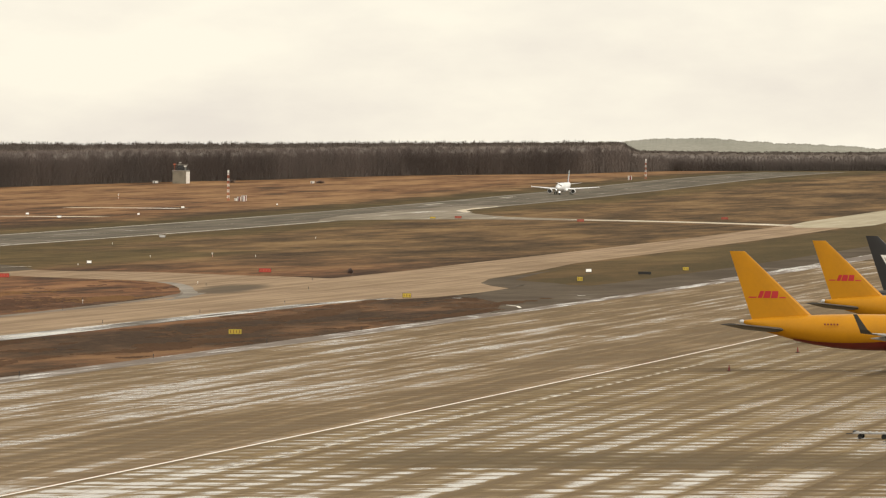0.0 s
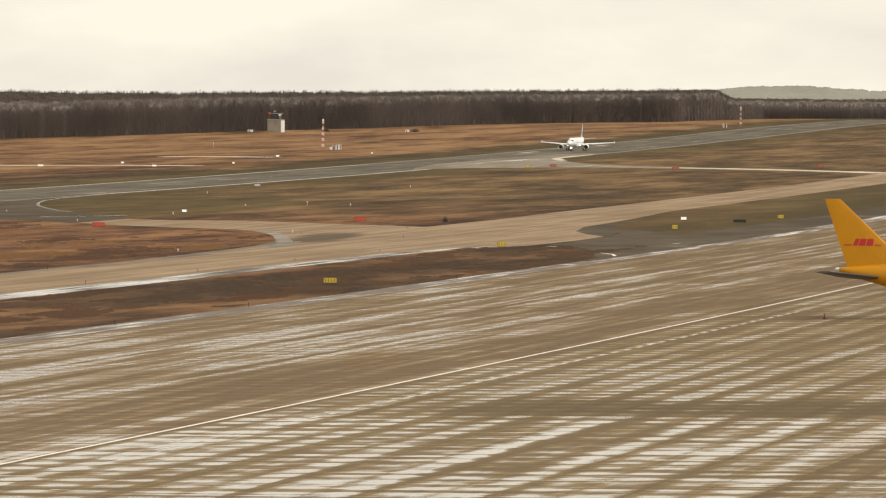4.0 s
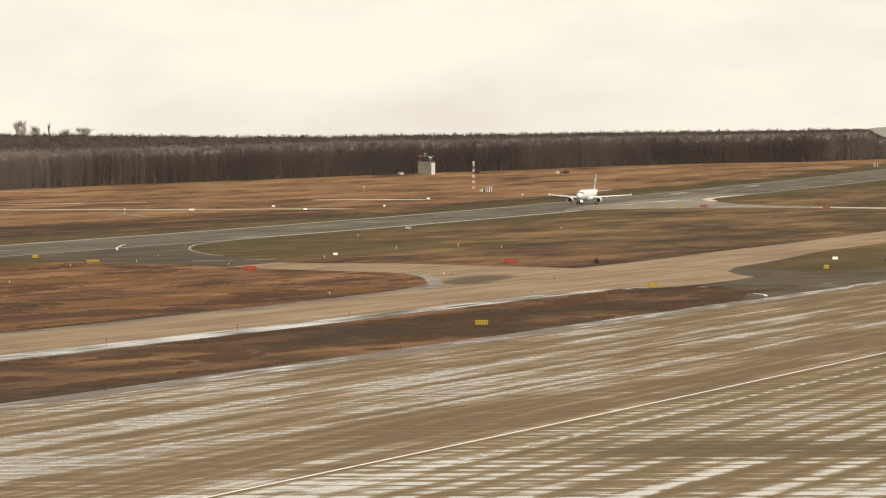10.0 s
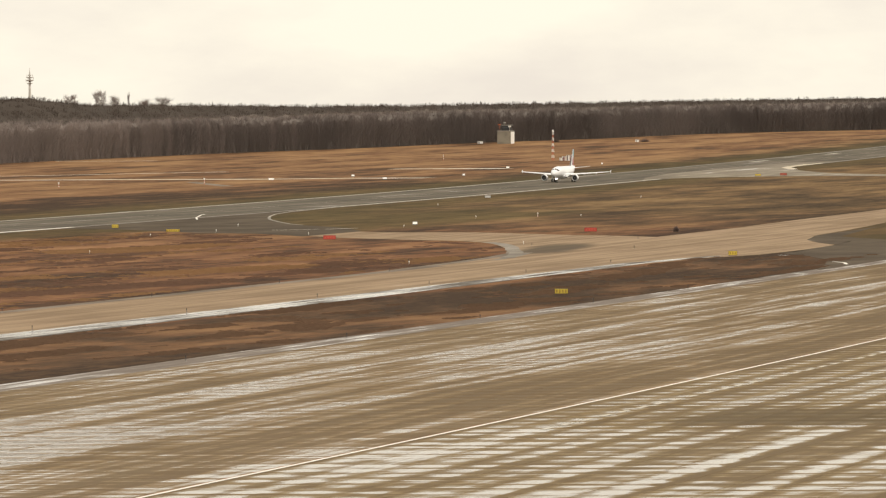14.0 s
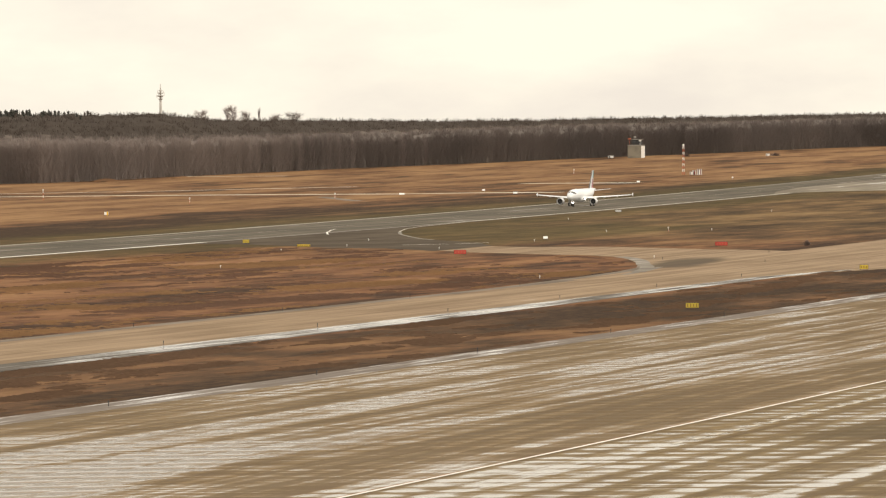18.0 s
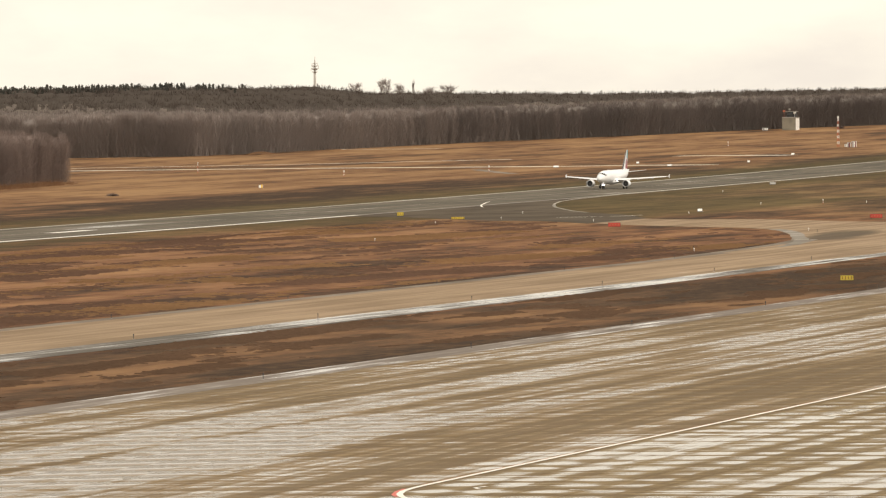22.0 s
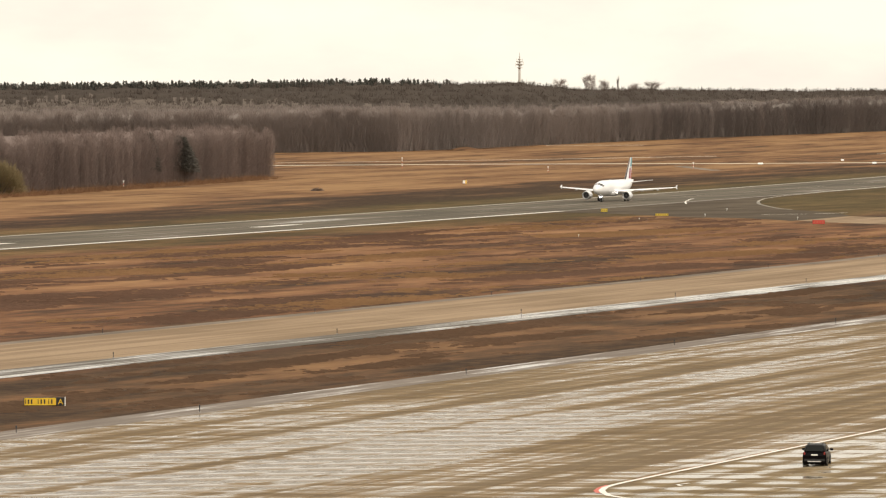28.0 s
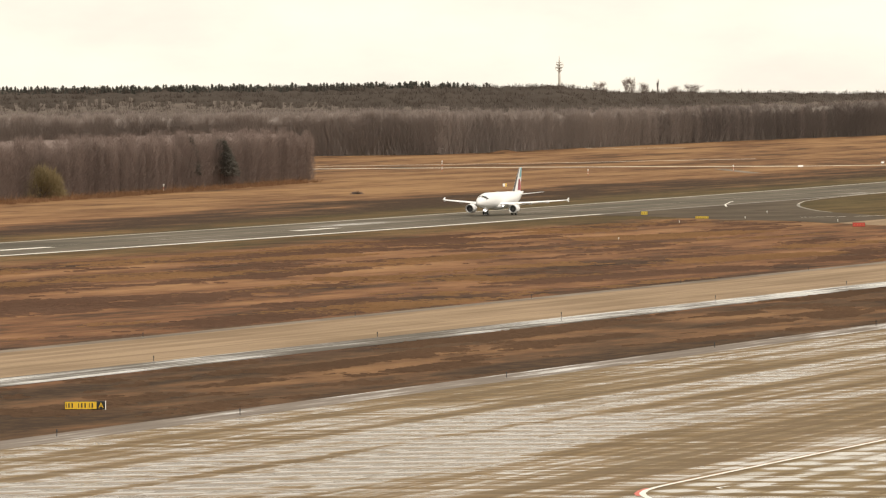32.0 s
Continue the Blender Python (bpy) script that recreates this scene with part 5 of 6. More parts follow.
# ---------------------------------------------------------------- buildings and masts
def old_tower(x, y):
    z = land(x, y)
    t = thing("watch_tower", pose(x, y, z, 0, 0, -1), "old square watch tower with painted sunlit side and dark cabin", "tower")
    bm = bmesh.new()
    box(bm, (0, 0, 3.4), (7.8, 7.8, 7.0), 0.12)
    part("body", bm, TOWERWALL, t)
    # thin white slab standing for sunlight on the right-hand face
    bm = bmesh.new()
    box(bm, (0, -3.94, 3.3), (7.6, 0.12, 6.6), 0.03)
    part("side_wall", bm, SIGNWHITE, t, "side wall in white for the sunlight on it")
    bm = bmesh.new()
    box(bm, (0, 0, 7.05), (8.2, 8.2, 0.4), 0.05)
    part("roof_slab", bm, CONCRETE_PLAIN, t)
    bm = bmesh.new()
    box(bm, (0.4, -0.5, 8.7), (4.4, 4.6, 2.9), 0.08)
    cab = part("cabin", bm, DARKMETAL, t, "dark roof cabin")
    for dy in (-1.4, 0.0, 1.4):
        bm = bmesh.new()
        box(bm, (-1.83, dy - 0.5, 9.0), (0.08, 1.2, 1.3))
        part("cabin_window", bm, GLASS, cab)
    bm = bmesh.new()
    box(bm, (0.4, -0.5, 10.3), (5.4, 5.6, 0.35), 0.05)
    part("cabin_roof", bm, CONCRETE_PLAIN, t)
    for sx in (-3.6, 3.6):
        for sy in (-3.6, -1.2, 1.2, 3.6):
            bm = bmesh.new()
            rod(bm, (sx, sy, 7.2), (sx, sy, 8.5), 0.06)
            part("rail_post", bm, DARKMETAL, t)
    for zz in (7.9, 8.5):
        for k in (-3.6, 3.6):
            bm = bmesh.new()
            rod(bm, (-3.6, k, zz), (3.6, k, zz), 0.06)
            part("rail", bm, DARKMETAL, t)
            bm = bmesh.new()
            rod(bm, (k, -3.6, zz), (k, 3.6, zz), 0.06)
            part("rail", bm, DARKMETAL, t)
    for dx, dy, h, mt in ((-2.9, 3.0, 10.6, ORANGE), (-2.8, -3.0, 9.6, SIGNWHITE), (2.6, 1.4, 11.6, CONCRETE_PLAIN)):
        bm = bmesh.new()
        rod(bm, (dx, dy, 7.2), (dx, dy, h), 0.10)
        box(bm, (dx, dy, h), (0.9, 1.3, 0.7), 0.05)
        part("antenna", bm, mt, t)


old_tower(2988, 738.4)


def lattice_mast(x, y, h, w, n, label):
    m = thing("lattice_mast", pose(x, y, land(x, y)), label, "mast", "red and white masts")
    sec = h / n
    for k in range(n):
        bm = bmesh.new()
        z0, z1 = k * sec, (k + 1) * sec
        a, b = w * (1 - 0.35 * k / n) / 2, w * (1 - 0.35 * (k + 1) / n) / 2
        cs = [(-1, -1), (1, -1), (1, 1), (-1, 1)]
        for i in range(4):
            p, q = cs[i], cs[(i + 1) % 4]
            rod(bm, (p[0] * a, p[1] * a, z0), (p[0] * b, p[1] * b, z1), 0.04, n=4)
            rod(bm, (p[0] * a, p[1] * a, z0), (q[0] * b, q[1] * b, z1), 0.03, n=3)
            rod(bm, (q[0] * a, q[1] * a, z0), (p[0] * b, p[1] * b, z1), 0.03, n=3)
            rod(bm, (p[0] * b, p[1] * b, z1), (q[0] * b, q[1] * b, z1), 0.06, n=4)
        part("lattice_section", bm, ORANGE if k % 2 == 0 else SIGNWHITE, m)
    bm = bmesh.new()
    box(bm, (0, 0, h + 0.5), (w * 0.75, w * 0.75, 1.0), 0.05)
    part("head", bm, SIGNWHITE, m)
    return m


lattice_mast(2478, 590.0, 13.2, 0.95, 10, "red and white lattice mast in dry grass")
lattice_mast(3150, 503, 10.5, 0.9, 8, "distant red and white lattice mast")


def cabin(x, y, s, stripes, label):
    c = thing("equipment_cabin", pose(x, y, land(x, y) - 0.05, 0, 0, 8), label, "cabin", "cabins beside the mast")
    bm = bmesh.new()
    box(bm, (0, 0, s[2] / 2), s, 0.04)
    part("body", bm, SIGNWHITE, c)
    bm = bmesh.new()
    box(bm, (0, 0, s[2] + 0.06), (s[0] + 0.2, s[1] + 0.2, 0.14), 0.03)
    part("roof", bm, CONCRETE_PLAIN, c)
    for k in range(stripes):
        bm = bmesh.new()
        box(bm, (0, -s[1] / 2 + s[1] * (k * 2 + 0.5) / (stripes * 2 - 0.6), s[2] / 2), (s[0] + 0.04, s[1] / (stripes * 2 + 0.5), s[2] - 0.1))
        part("stripe", bm, BELLY, c)
    bm = bmesh.new()
    box(bm, (-s[0] / 2 - 0.03, s[1] * 0.22, s[2] * 0.43), (0.05, s[1] * 0.18, s[2] * 0.8))
    part("door", bm, DARKMETAL, c)


cabin(2476, 582.0, (2.2, 2.0, 2.6), 2, "small red and white striped equipment cabin")
cabin(2478, 584.9, (2.0, 1.5, 2.0), 1, "small white equipment cabin with one red stripe")
cabin(2482, 587.3, (1.4, 1.2, 1.3), 0, "low white equipment cabinet")
cabin(3000, 756, (2.6, 2.8, 1.3), 0, "low white hut beside the old tower")
cabin(3118, 507, (1.6, 2.2, 2.2), 1, "small red and white hut in far grass")
for x, y, w in ((2851, 911.9, 2.6), (2845, 901.8, 4.0), (2990, 664, 2)):
    cabin(x, y, (2, w, 1.3), 0, "low pale hut before the woods")


# ---------------------------------------------------------------- signs, lights, posts
def board_sign(x, y, w, h, face, bars, label, yaw=180.0, lift=0.12):
    """A board on short legs facing the terminal; bars are unreadable characters as plain marks."""
    s = thing("taxiway_sign", pose(x, y, land(x, y), 0, -28 if not bars and face is SIGNWHITE else 0, yaw + math.degrees(math.atan2(y, x))), label, "sign", "airfield signs")
    bm = bmesh.new()
    box(bm, (0, 0, lift + h / 2), (0.22, w, h), 0.03)
    part("housing", bm, SIGNBLACK, s)
    bm = bmesh.new()
    box(bm, (0.115, 0, lift + h / 2), (0.02, w - 0.08, h - 0.08))
    part("face", bm, face, s)
    for k, (c, bw, bh, mt) in enumerate(bars):
        bm = bmesh.new()
        box(bm, (0.13, c, lift + h / 2), (0.02, bw, bh))
        part("mark", bm, mt, s)
    for k in (-0.38, 0.38):
        bm = bmesh.new()
        rod(bm, (0, w * k, 0), (0, w * k, lift + 0.03), 0.05)
        part("leg", bm, POSTPAINT, s)
    return s


def bars_for(w, n, mt, h):
    return [(-w / 2 + w * (i + 0.5) / n, w / n * 0.34, h * (0.40 + 0.1 * (i % 2)), mt) for i in range(n)]


board_sign(761, 180, 1.9, 0.75, SIGNDULL, bars_for(1.7, 4, SIGNMARK, 1.0), "yellow airfield direction sign in a grass strip")
board_sign(985, 201, 1.6, 0.8, SIGNDULL, bars_for(1.4, 3, SIGNMARK, 0.8), "yellow airfield direction sign by the taxiway")
board_sign(1127, 193.5, 1.2, 0.9, SIGNDULL, bars_for(1.0, 2, SIGNMARK, 0.9), "small yellow airfield sign on the verge")
board_sign(1216, 206.8, 1.3, 0.8, SIGNWHITE, [], "white board with its back turned on the verge")
board_sign(1193, 190.5, 2.8, 0.6, SIGNBLACK, [], "low dark board on the verge", lift=0.15)
board_sign(1236, 188, 1.4, 0.8, SIGNDULL, bars_for(1.2, 2, SIGNMARK, 0.8), "small yellow airfield sign on the verge")
board_sign(1306, 345.6, 1.2, 0.75, SIGNWHITE, [], "white board with its back turned in grass")
board_sign(1209, 279.2, 2.8, 0.9, SIGNRED, bars_for(2.5, 4, ORANGE, 0.7), "red holding position sign with pale marks")
board_sign(1152, 324, 2.7, 0.9, SIGNRED, bars_for(2.4, 4, ORANGE, 0.7), "red holding position sign with pale marks")
for x, y in ((2056, 400), (1986, 341), (2034, 295)):
    board_sign(x, y, 2.6, 0.9, SIGNFADED, bars_for(2.4, 4, ORANGE, 0.7), "faded red holding position sign far along the taxiway")
board_sign(2052, 409, 2.2, 0.7, SIGNDULL, [], "dull yellow board beside a far runway exit")
board_sign(1250, 390, 3.2, 0.6, SIGNDULL, bars_for(3.3, 6, SIGNMARK, 0.6), "long low yellow airfield sign by the runway exit")
board_sign(1300, 420.5, 1.7, 0.9, SIGNDULL, bars_for(1.5, 3, SIGNMARK, 0.7), "small yellow airfield sign by the runway")
board_sign(1684, 422, 1.9, 0.7, SILVERGREY, [], "white distance board beside the runway")
for x, y, w in ((2140, 592, 1.3), (2078, 608, 2.2), (2069, 559.6, 1.7), (2130, 543.6, 1.0), (2294, 566, 1.4), (2365, 541, 0.7)):
    board_sign(x, y, w, 0.8, SIGNWHITE, [], "white marker board beside the service road")
board_sign(1744, 613, 1.5, 1.1, SIGNWHITE, [(0.35, 0.5, 1.2, SIGNYELLOW)], "white and yellow box beyond the runway")


def location_sign(x, y):
    """Long yellow direction sign with a black location panel."""
    s = thing("taxiway_sign", pose(x, y, land(x, y), 0, 0, 180 + 23.7), "long yellow direction sign with a black letter panel", "sign", "airfield signs")
    w, h, z = 3.3, 0.66, 0.10
    bm = bmesh.new()
    box(bm, (0, 0, z + h / 2), (0.25, w, h), 0.03)
    part("housing", bm, SIGNBLACK, s)
    bm = bmesh.new()
    box(bm, (0.13, -0.33, z + h / 2), (0.02, w - 0.76, h - 0.07))
    part("face", bm, SIGNYELLOW, s, "yellow face with black marks")
    xs = [-1.5, -1.28, -1.02, -0.5, -0.25, 0.02, 0.36, 0.6]
    for i, c in enumerate(xs):
        bm = bmesh.new()
        box(bm, (0.145, c, z + h / 2), (0.015, 0.11 if i % 3 else 0.06, 0.36))
        part("mark", bm, SIGNBLACK, s)
    cu = bpy.data.curves.new("letter", 'FONT')
    cu.body = "A"
    cu.size = 0.62
    cu.extrude = 0.01
    cu.align_x = 'CENTER'
    cu.materials.append(SIGNYELLOW)
    tx = new("letter", cu)
    tx.parent = s
    tx.matrix_basis = pose(0.15, 1.30, z + 0.11, 90, 0, 90)
    bm = bmesh.new()
    box(bm, (0.0, 1.67, z + h / 2), (0.34, 0.07, h + 0.04))
    part("end_plate", bm, SIGNWHITE, s, "white end plate")
    for k in (-1.3, 0, 1.3):
        bm = bmesh.new()
        rod(bm, (0, k, 0), (0, k, z + 0.02), 0.05)
        part("leg", bm, POSTPAINT, s)


location_sign(409.4, 179.9)


def edge_post_model():
    p = thing("edge_marker", Matrix.Identity(4), "short dark edge marker post with a lamp head", "post", "edge markers")
    bm = bmesh.new()
    rod(bm, (0, 0, 0), (0, 0, 0.42), 0.035)
    part("stem", bm, POSTPAINT, p)
    bm = bmesh.new()
    rod(bm, (0, 0, 0.4), (0, 0, 0.58), 0.065, 0.05)
    part("lamp_head", bm, POSTPAINT, p)
    bm = bmesh.new()
    rod(bm, (0, 0, -0.02), (0, 0, 0.05), 0.12)
    part("base", bm, CONCRETE_PLAIN, p)
    return p


post = edge_post_model()
places = [(370.6, 165.1), (401.8, 163.3), (468, 164.4), (535, 165.6), (598, 166.2), (660, 166.4), (722, 166.4), (784, 166.6)]
places += [(503 + 62.5 * i, 213.6) for i in range(-2, 8)] + [(565.7 + 66 * i, 241.5) for i in range(-2, 6)]
places += [(1050.9, 234), (1131, 251), (959, 255), (1082, 262)]
for i, (x, y) in enumerate(places):
    m = pose(x, y, land(x, y) + 0.03)
    if i == 0:
        post.matrix_basis = m
    else:
        copy_thing(post, m)


def runway_lamp_model():
    p = thing("runway_lamp", Matrix.Identity(4), "small white runway edge lamp on a short stem", "lamp", "runway lamps")
    bm = bmesh.new()
    rod(bm, (0, 0, 0), (0, 0, 0.5), 0.06)
    part("stem", bm, SIGNWHITE, p)
    bm = bmesh.new()
    rod(bm, (0, 0, 0.5), (0, 0, 0.8), 0.2, 0.14)
    part("head", bm, SIGNWHITE, p)
    return p


rl = runway_lamp_model()
lamps = [(1247, 378.4), (1311, 392.2), (1207, 382), (1392, 324), (1664, 368.4), (1207, 344.4), (1282, 342), (1568, 408), (1388, 351), (1097, 267.4), (944, 250.9), (1050, 345)]
for i, (x, y) in enumerate(lamps):
    m = pose(x, y, land(x, y)) @ Matrix.Diagonal((0.55, 0.55, 0.75, 1))
    if i == 0:
        rl.matrix_basis = m
    else:
        copy_thing(rl, m).scale = (0.55, 0.55, 0.75)


def wind_post(x, y, h, label, r=0.11):
    p = thing("marker_mast", pose(x, y, land(x, y)), label, "mast")
    k = 4
    for i in range(k):
        bm = bmesh.new()
        rod(bm, (0, 0, h * i / k), (0, 0, h * (i + 1) / k), r)
        part("pole_section", bm, SIGNWHITE if i % 2 else ORANGE, p)
    bm = bmesh.new()
    box(bm, (0, 0, h + r * 1.8), (r * 4, r * 4, r * 3.6), r * 0.4)
    part("head", bm, SIGNWHITE, p)


wind_post(2067, 753, 4.0, "short red and white marker mast beyond the runway")
wind_post(1957, 655, 1.8, "small white marker pole in dry grass")
wind_post(2008, 614, 2.0, "small white marker pole in dry grass")
wind_post(1707, 721, 2.4, "small white marker pole before the wood")
wind_post(2524, 654, 2.2, "small white marker pole in dry grass")
wind_post(1390, 335, 0.9, "small orange marker in dry grass", 0.07)

# ---------------------------------------------------------------- aircraft


def airfoil(le, chord, thick, y, z, vertical=False, n=7):
    """A closed section; le is the leading edge's x, the chord runs to -x."""
    up, lo = [], []
    for i in range(n + 1):
        c = (1 - math.cos(math.pi * i / n)) / 2
        t = thick * chord * 5 * (0.2969 * math.sqrt(c) - 0.126 * c - 0.3516 * c * c + 0.2843 * c ** 3 - 0.1036 * c ** 4)
        up.append((c, t + 0.002))
        lo.append((c, -t * 0.8 - 0.002))
    ring = up + lo[::-1]
    if vertical:
        return [(le - c * chord, y + t, z) for c, t in ring]
    return [(le - c * chord, y, z + t) for c, t in ring]


def wing_part(name, sections, material, parent, vertical=False, label=""):
    """sections: (leading edge x, chord, thickness, y, z)."""
    bm = bmesh.new()
    loft(bm, [airfoil(*s[:2], s[2], s[3], s[4], vertical) for s in sections])
    return part(name, bm, material, parent, label)


def lerp(a, b, k):
    return tuple(p + (q - p) * k for p, q in zip(a, b))


def fin_panel(sections, z0, z1, c0, c1, material, parent, side, skew=0.0):
    """A coloured field on one side of the fin between two heights and two chord fractions."""
    a, b = sections[0], sections[-1]
    rings = []
    for zz in (z0, (z0 + z1) / 2, z1):
        s = lerp(a, b, (zz - a[4]) / (b[4] - a[4]))
        le, ch, th = s[0], s[1], s[2]
        row = []
        for i in range(7):
            c = c0 + (c1 - c0) * i / 6 - skew * (zz - z0) / (z1 - z0)
            t = th * ch * 5 * (0.2969 * math.sqrt(c) - 0.126 * c - 0.3516 * c * c + 0.2843 * c ** 3 - 0.1036 * c ** 4)
            row.append((le - c * ch, side * (t * (1.0 if side > 0 else 0.8) + 0.02), zz))
        rings.append(row)
    bm = bmesh.new()
    loft(bm, rings, close=False)
    return part("fin_panel", bm, material, parent)


def fuselage_rings(stations, nose_at, n=28):
    """stations: (distance from nose, half width, half height, centre height)."""
    out = []
    for s, w, h, zc in stations:
        out.append([(nose_at - s, w * math.cos(2 * math.pi * i / n), zc + h * math.sin(2 * math.pi * i / n)) for i in range(n)])
    return out


def wheel(parent, c, r, w):
    bm = bmesh.new()
    loft(bm, disc_rings([(-w / 2, r * 0.6), (-w / 2, r * 0.93), (-w * 0.3, r), (w * 0.3, r), (w / 2, r * 0.93), (w / 2, r * 0.6)], c, 'y', 20))
    wh = part("wheel", bm, RUBBER, parent, smooth=False)
    bm = bmesh.new()
    loft(bm, disc_rings([(-w / 2 - 0.01, r * 0.5), (w / 2 + 0.01, r * 0.5)], c, 'y', 14))
    part("rim", bm, METAL, wh)
    return wh


def engine(parent, x, y, z, r, ln, cowl, side):
    bm = bmesh.new()
    loft(bm, disc_rings([(x, r * 0.86), (x + 0.06, r * 0.93), (x - 0.1, r * 0.99), (x - ln * 0.35, r * 1.05), (x - ln * 0.7, r * 0.93), (x - ln, r * 0.68),
                         (x - ln, r * 0.60), (x - ln * 0.5, r * 0.75), (x - 0.5, r * 0.80), (x - 0.15, r * 0.80)], (0, y, z), 'x', 26), caps=False)
    e = part("engine", bm, cowl, parent, smooth=True)
    bm = bmesh.new()
    loft(bm, disc_rings([(x - 0.10, r * 0.80), (x + 0.03, r * 0.84), (x + 0.09, r * 0.90), (x + 0.03, r * 0.965), (x - 0.14, r * 1.0)], (0, y, z), 'x', 26), caps=False)
    part("intake_lip", bm, METAL, e, "polished metal intake lip", smooth=True)
    bm = bmesh.new()
    loft(bm, disc_rings([(x - 0.62, r * 0.79), (x - 0.70, r * 0.79)], (0, y, z), 'x', 26))
    part("fan", bm, SIGNBLACK, e, "dark fan face")
    bm = bmesh.new()
    loft(bm, disc_rings([(x - 0.3, 0.03), (x - 0.62, r * 0.26)], (0, y, z), 'x', 14))
    part("spinner", bm, DARKGREY, e)
    bm = bmesh.new()
    loft(bm, disc_rings([(x - ln * 0.9, r * 0.56), (x - ln * 1.15, r * 0.44), (x - ln * 1.4, r * 0.12)], (0, y, z), 'x', 18))
    part("exhaust_cone", bm, DARKGREY, e, smooth=True)
    bm = bmesh.new()
    loft(bm, [[(x - ln * 0.2, y + d, z + r * 0.95 + h) for d, h in ((-0.15, 0), (0.15, 0), (0.15, 0.25), (-0.15, 0.25))],
              [(x - ln * 1.25, y + d, z + r * 0.5 + h) for d, h in ((-0.15, 0), (0.15, 0), (0.15, r * 0.75), (-0.15, r * 0.75))]])
    part("pylon", bm, cowl, parent)


def jetliner(name, m, label, d):
    """A twin-engined jet; its origin is on the ground under the nose wheel and it faces +x."""
    p = thing(name, m, label, "airplane", d["group"])
    ng = d["nose_gear"]
    L, w, h, zc = d["length"], d["width"] / 2, d["height"] / 2, d["centre"]
    st = []
    for k, s in enumerate((0.0, 0.15, 0.5, 1.1, 1.9, 2.9, 4.2, 5.8)):
        f = min(1.0, math.sqrt(max(s, 0.0008) / 5.8) * (1.28 - 0.28 * s / 5.8))
        st.append((s, w * f, h * f * 0.98, zc - h * 0.30 * (1 - f)))
    tail = L - d["tail_taper"]
    st += [(s, w, h, zc) for s in np.linspace(7.5, tail, 8)]
    for k in (0.2, 0.4, 0.6, 0.8, 0.93, 1.0):
        f = 1 - k ** d["droop"][0] * 0.9
        st.append((tail + (L - tail) * k, w * f, h * f, zc + h * d["droop"][1] * (1 - f)))
    bm = bmesh.new()
    loft(bm, fuselage_rings(st, ng))
    fus = part("fuselage", bm, d["body"], p, smooth=True)
    bm = bmesh.new()
    loft(bm, disc_rings([(-0.35, 0.2), (-0.1, 0.24), (0.15, 0.18)], (ng - L - 0.02, 0, zc + h * d["droop"][1] * 0.9 + 0.02), 'x', 12))
    part("exhaust_pipe", bm, SILVERGREY, fus)
    # cockpit windows
    for side in (-1, 1):
        for a0, a1, s0, s1 in ((60, 87, 1.55, 2.6), (38, 58, 1.75, 2.95), (24, 36, 2.2, 3.3)):
            ring = []
            for s in (s0, s1):
                f = min(1.0, math.sqrt(s / 5.8) * (1.28 - 0.28 * s / 5.8))
                ring.append([(ng - s, side * (w * f * math.cos(radians(a)) + 0.02), zc - h * 0.30 * (1 - f) + h * f * 0.98 * math.sin(radians(a)) + 0.015) for a in (a0, (a0 + a1) / 2, a1)])
            bm = bmesh.new()
            loft(bm, ring, close=False)
            part("cockpit_window", bm, GLASS, fus)
    # dark belly paint, carried up the flanks to stand for underside shade
    if d.get("belly"):
        rings = []
        for s in np.linspace(6.5, tail + (L - tail) * 0.6, 16):
            k = max(0, (s - tail) / (L - tail))
            f = 1 - k ** d["droop"][0] * 0.9
            e = (1 - 0.75 * max(0, (s - tail * 0.8) / (L - tail * 0.8)) ** 1.4) * min(1, 0.4 + (s - 6.5) / 4)
            rings.append([(ng - s, (w * f + 0.07) * math.cos(radians(-90 + b * e)), zc + h * d["droop"][1] * (1 - f) + (h * f + 0.07) * math.sin(radians(-90 + b * e))) for b in range(-66, 67, 12)])
        bm = bmesh.new()
        loft(bm, rings, close=False)
        part("belly_panel", bm, d["belly"], fus, smooth=True)
    if d.get("windows"):
        for side in (-1, 1):
            for s in np.arange(6.9, tail + 0.5, 1.02):
                if rnd_skip(s):
                    continue
                bm = bmesh.new()
                box(bm, (ng - s, side * (w * 0.985), zc + h * 0.21), (0.24, 0.05, 0.33))
                part("cabin_window", bm, GLASS, fus)
        for side in (-1, 1):
            for s in (5.6, tail + 1.2):
                bm = bmesh.new()
                box(bm, (ng - s, side * (w * 0.995), zc + h * 0.02), (0.85, 0.04, 1.85), 0.05)
                part("cabin_door", bm, SILVERGREY, fus)
    if d.get("mark"):
        s0, zz = d["mark"]
        for side in (-1, 1):
            for k in range(5):
                bm = bmesh.new()
                box(bm, (ng - s0 - k * 0.36, side * (w * 0.97), zz), (0.2, 0.05, 0.2))
                part("registration_mark", bm, BELLY, fus, "small red mark")
    # wing box fairing
    bm = bmesh.new()
    wr = d["wing"]
    rings = []
    for k, f in ((-1.5, 0.3), (0, 0.8), (2, 1.0), (4.5, 1.0), (6.5, 0.8), (8.5, 0.25)):
        rings.append([(ng - wr[0][0] - k, w * 1.12 * f * math.cos(2 * math.pi * i / 16), zc - h * 0.66 + h * 0.52 * f * math.sin(2 * math.pi * i / 16)) for i in range(16)])
    loft(bm, rings)
    part("belly_fairing", bm, d["body"] if not d.get("belly") else d["belly"], fus, smooth=True)
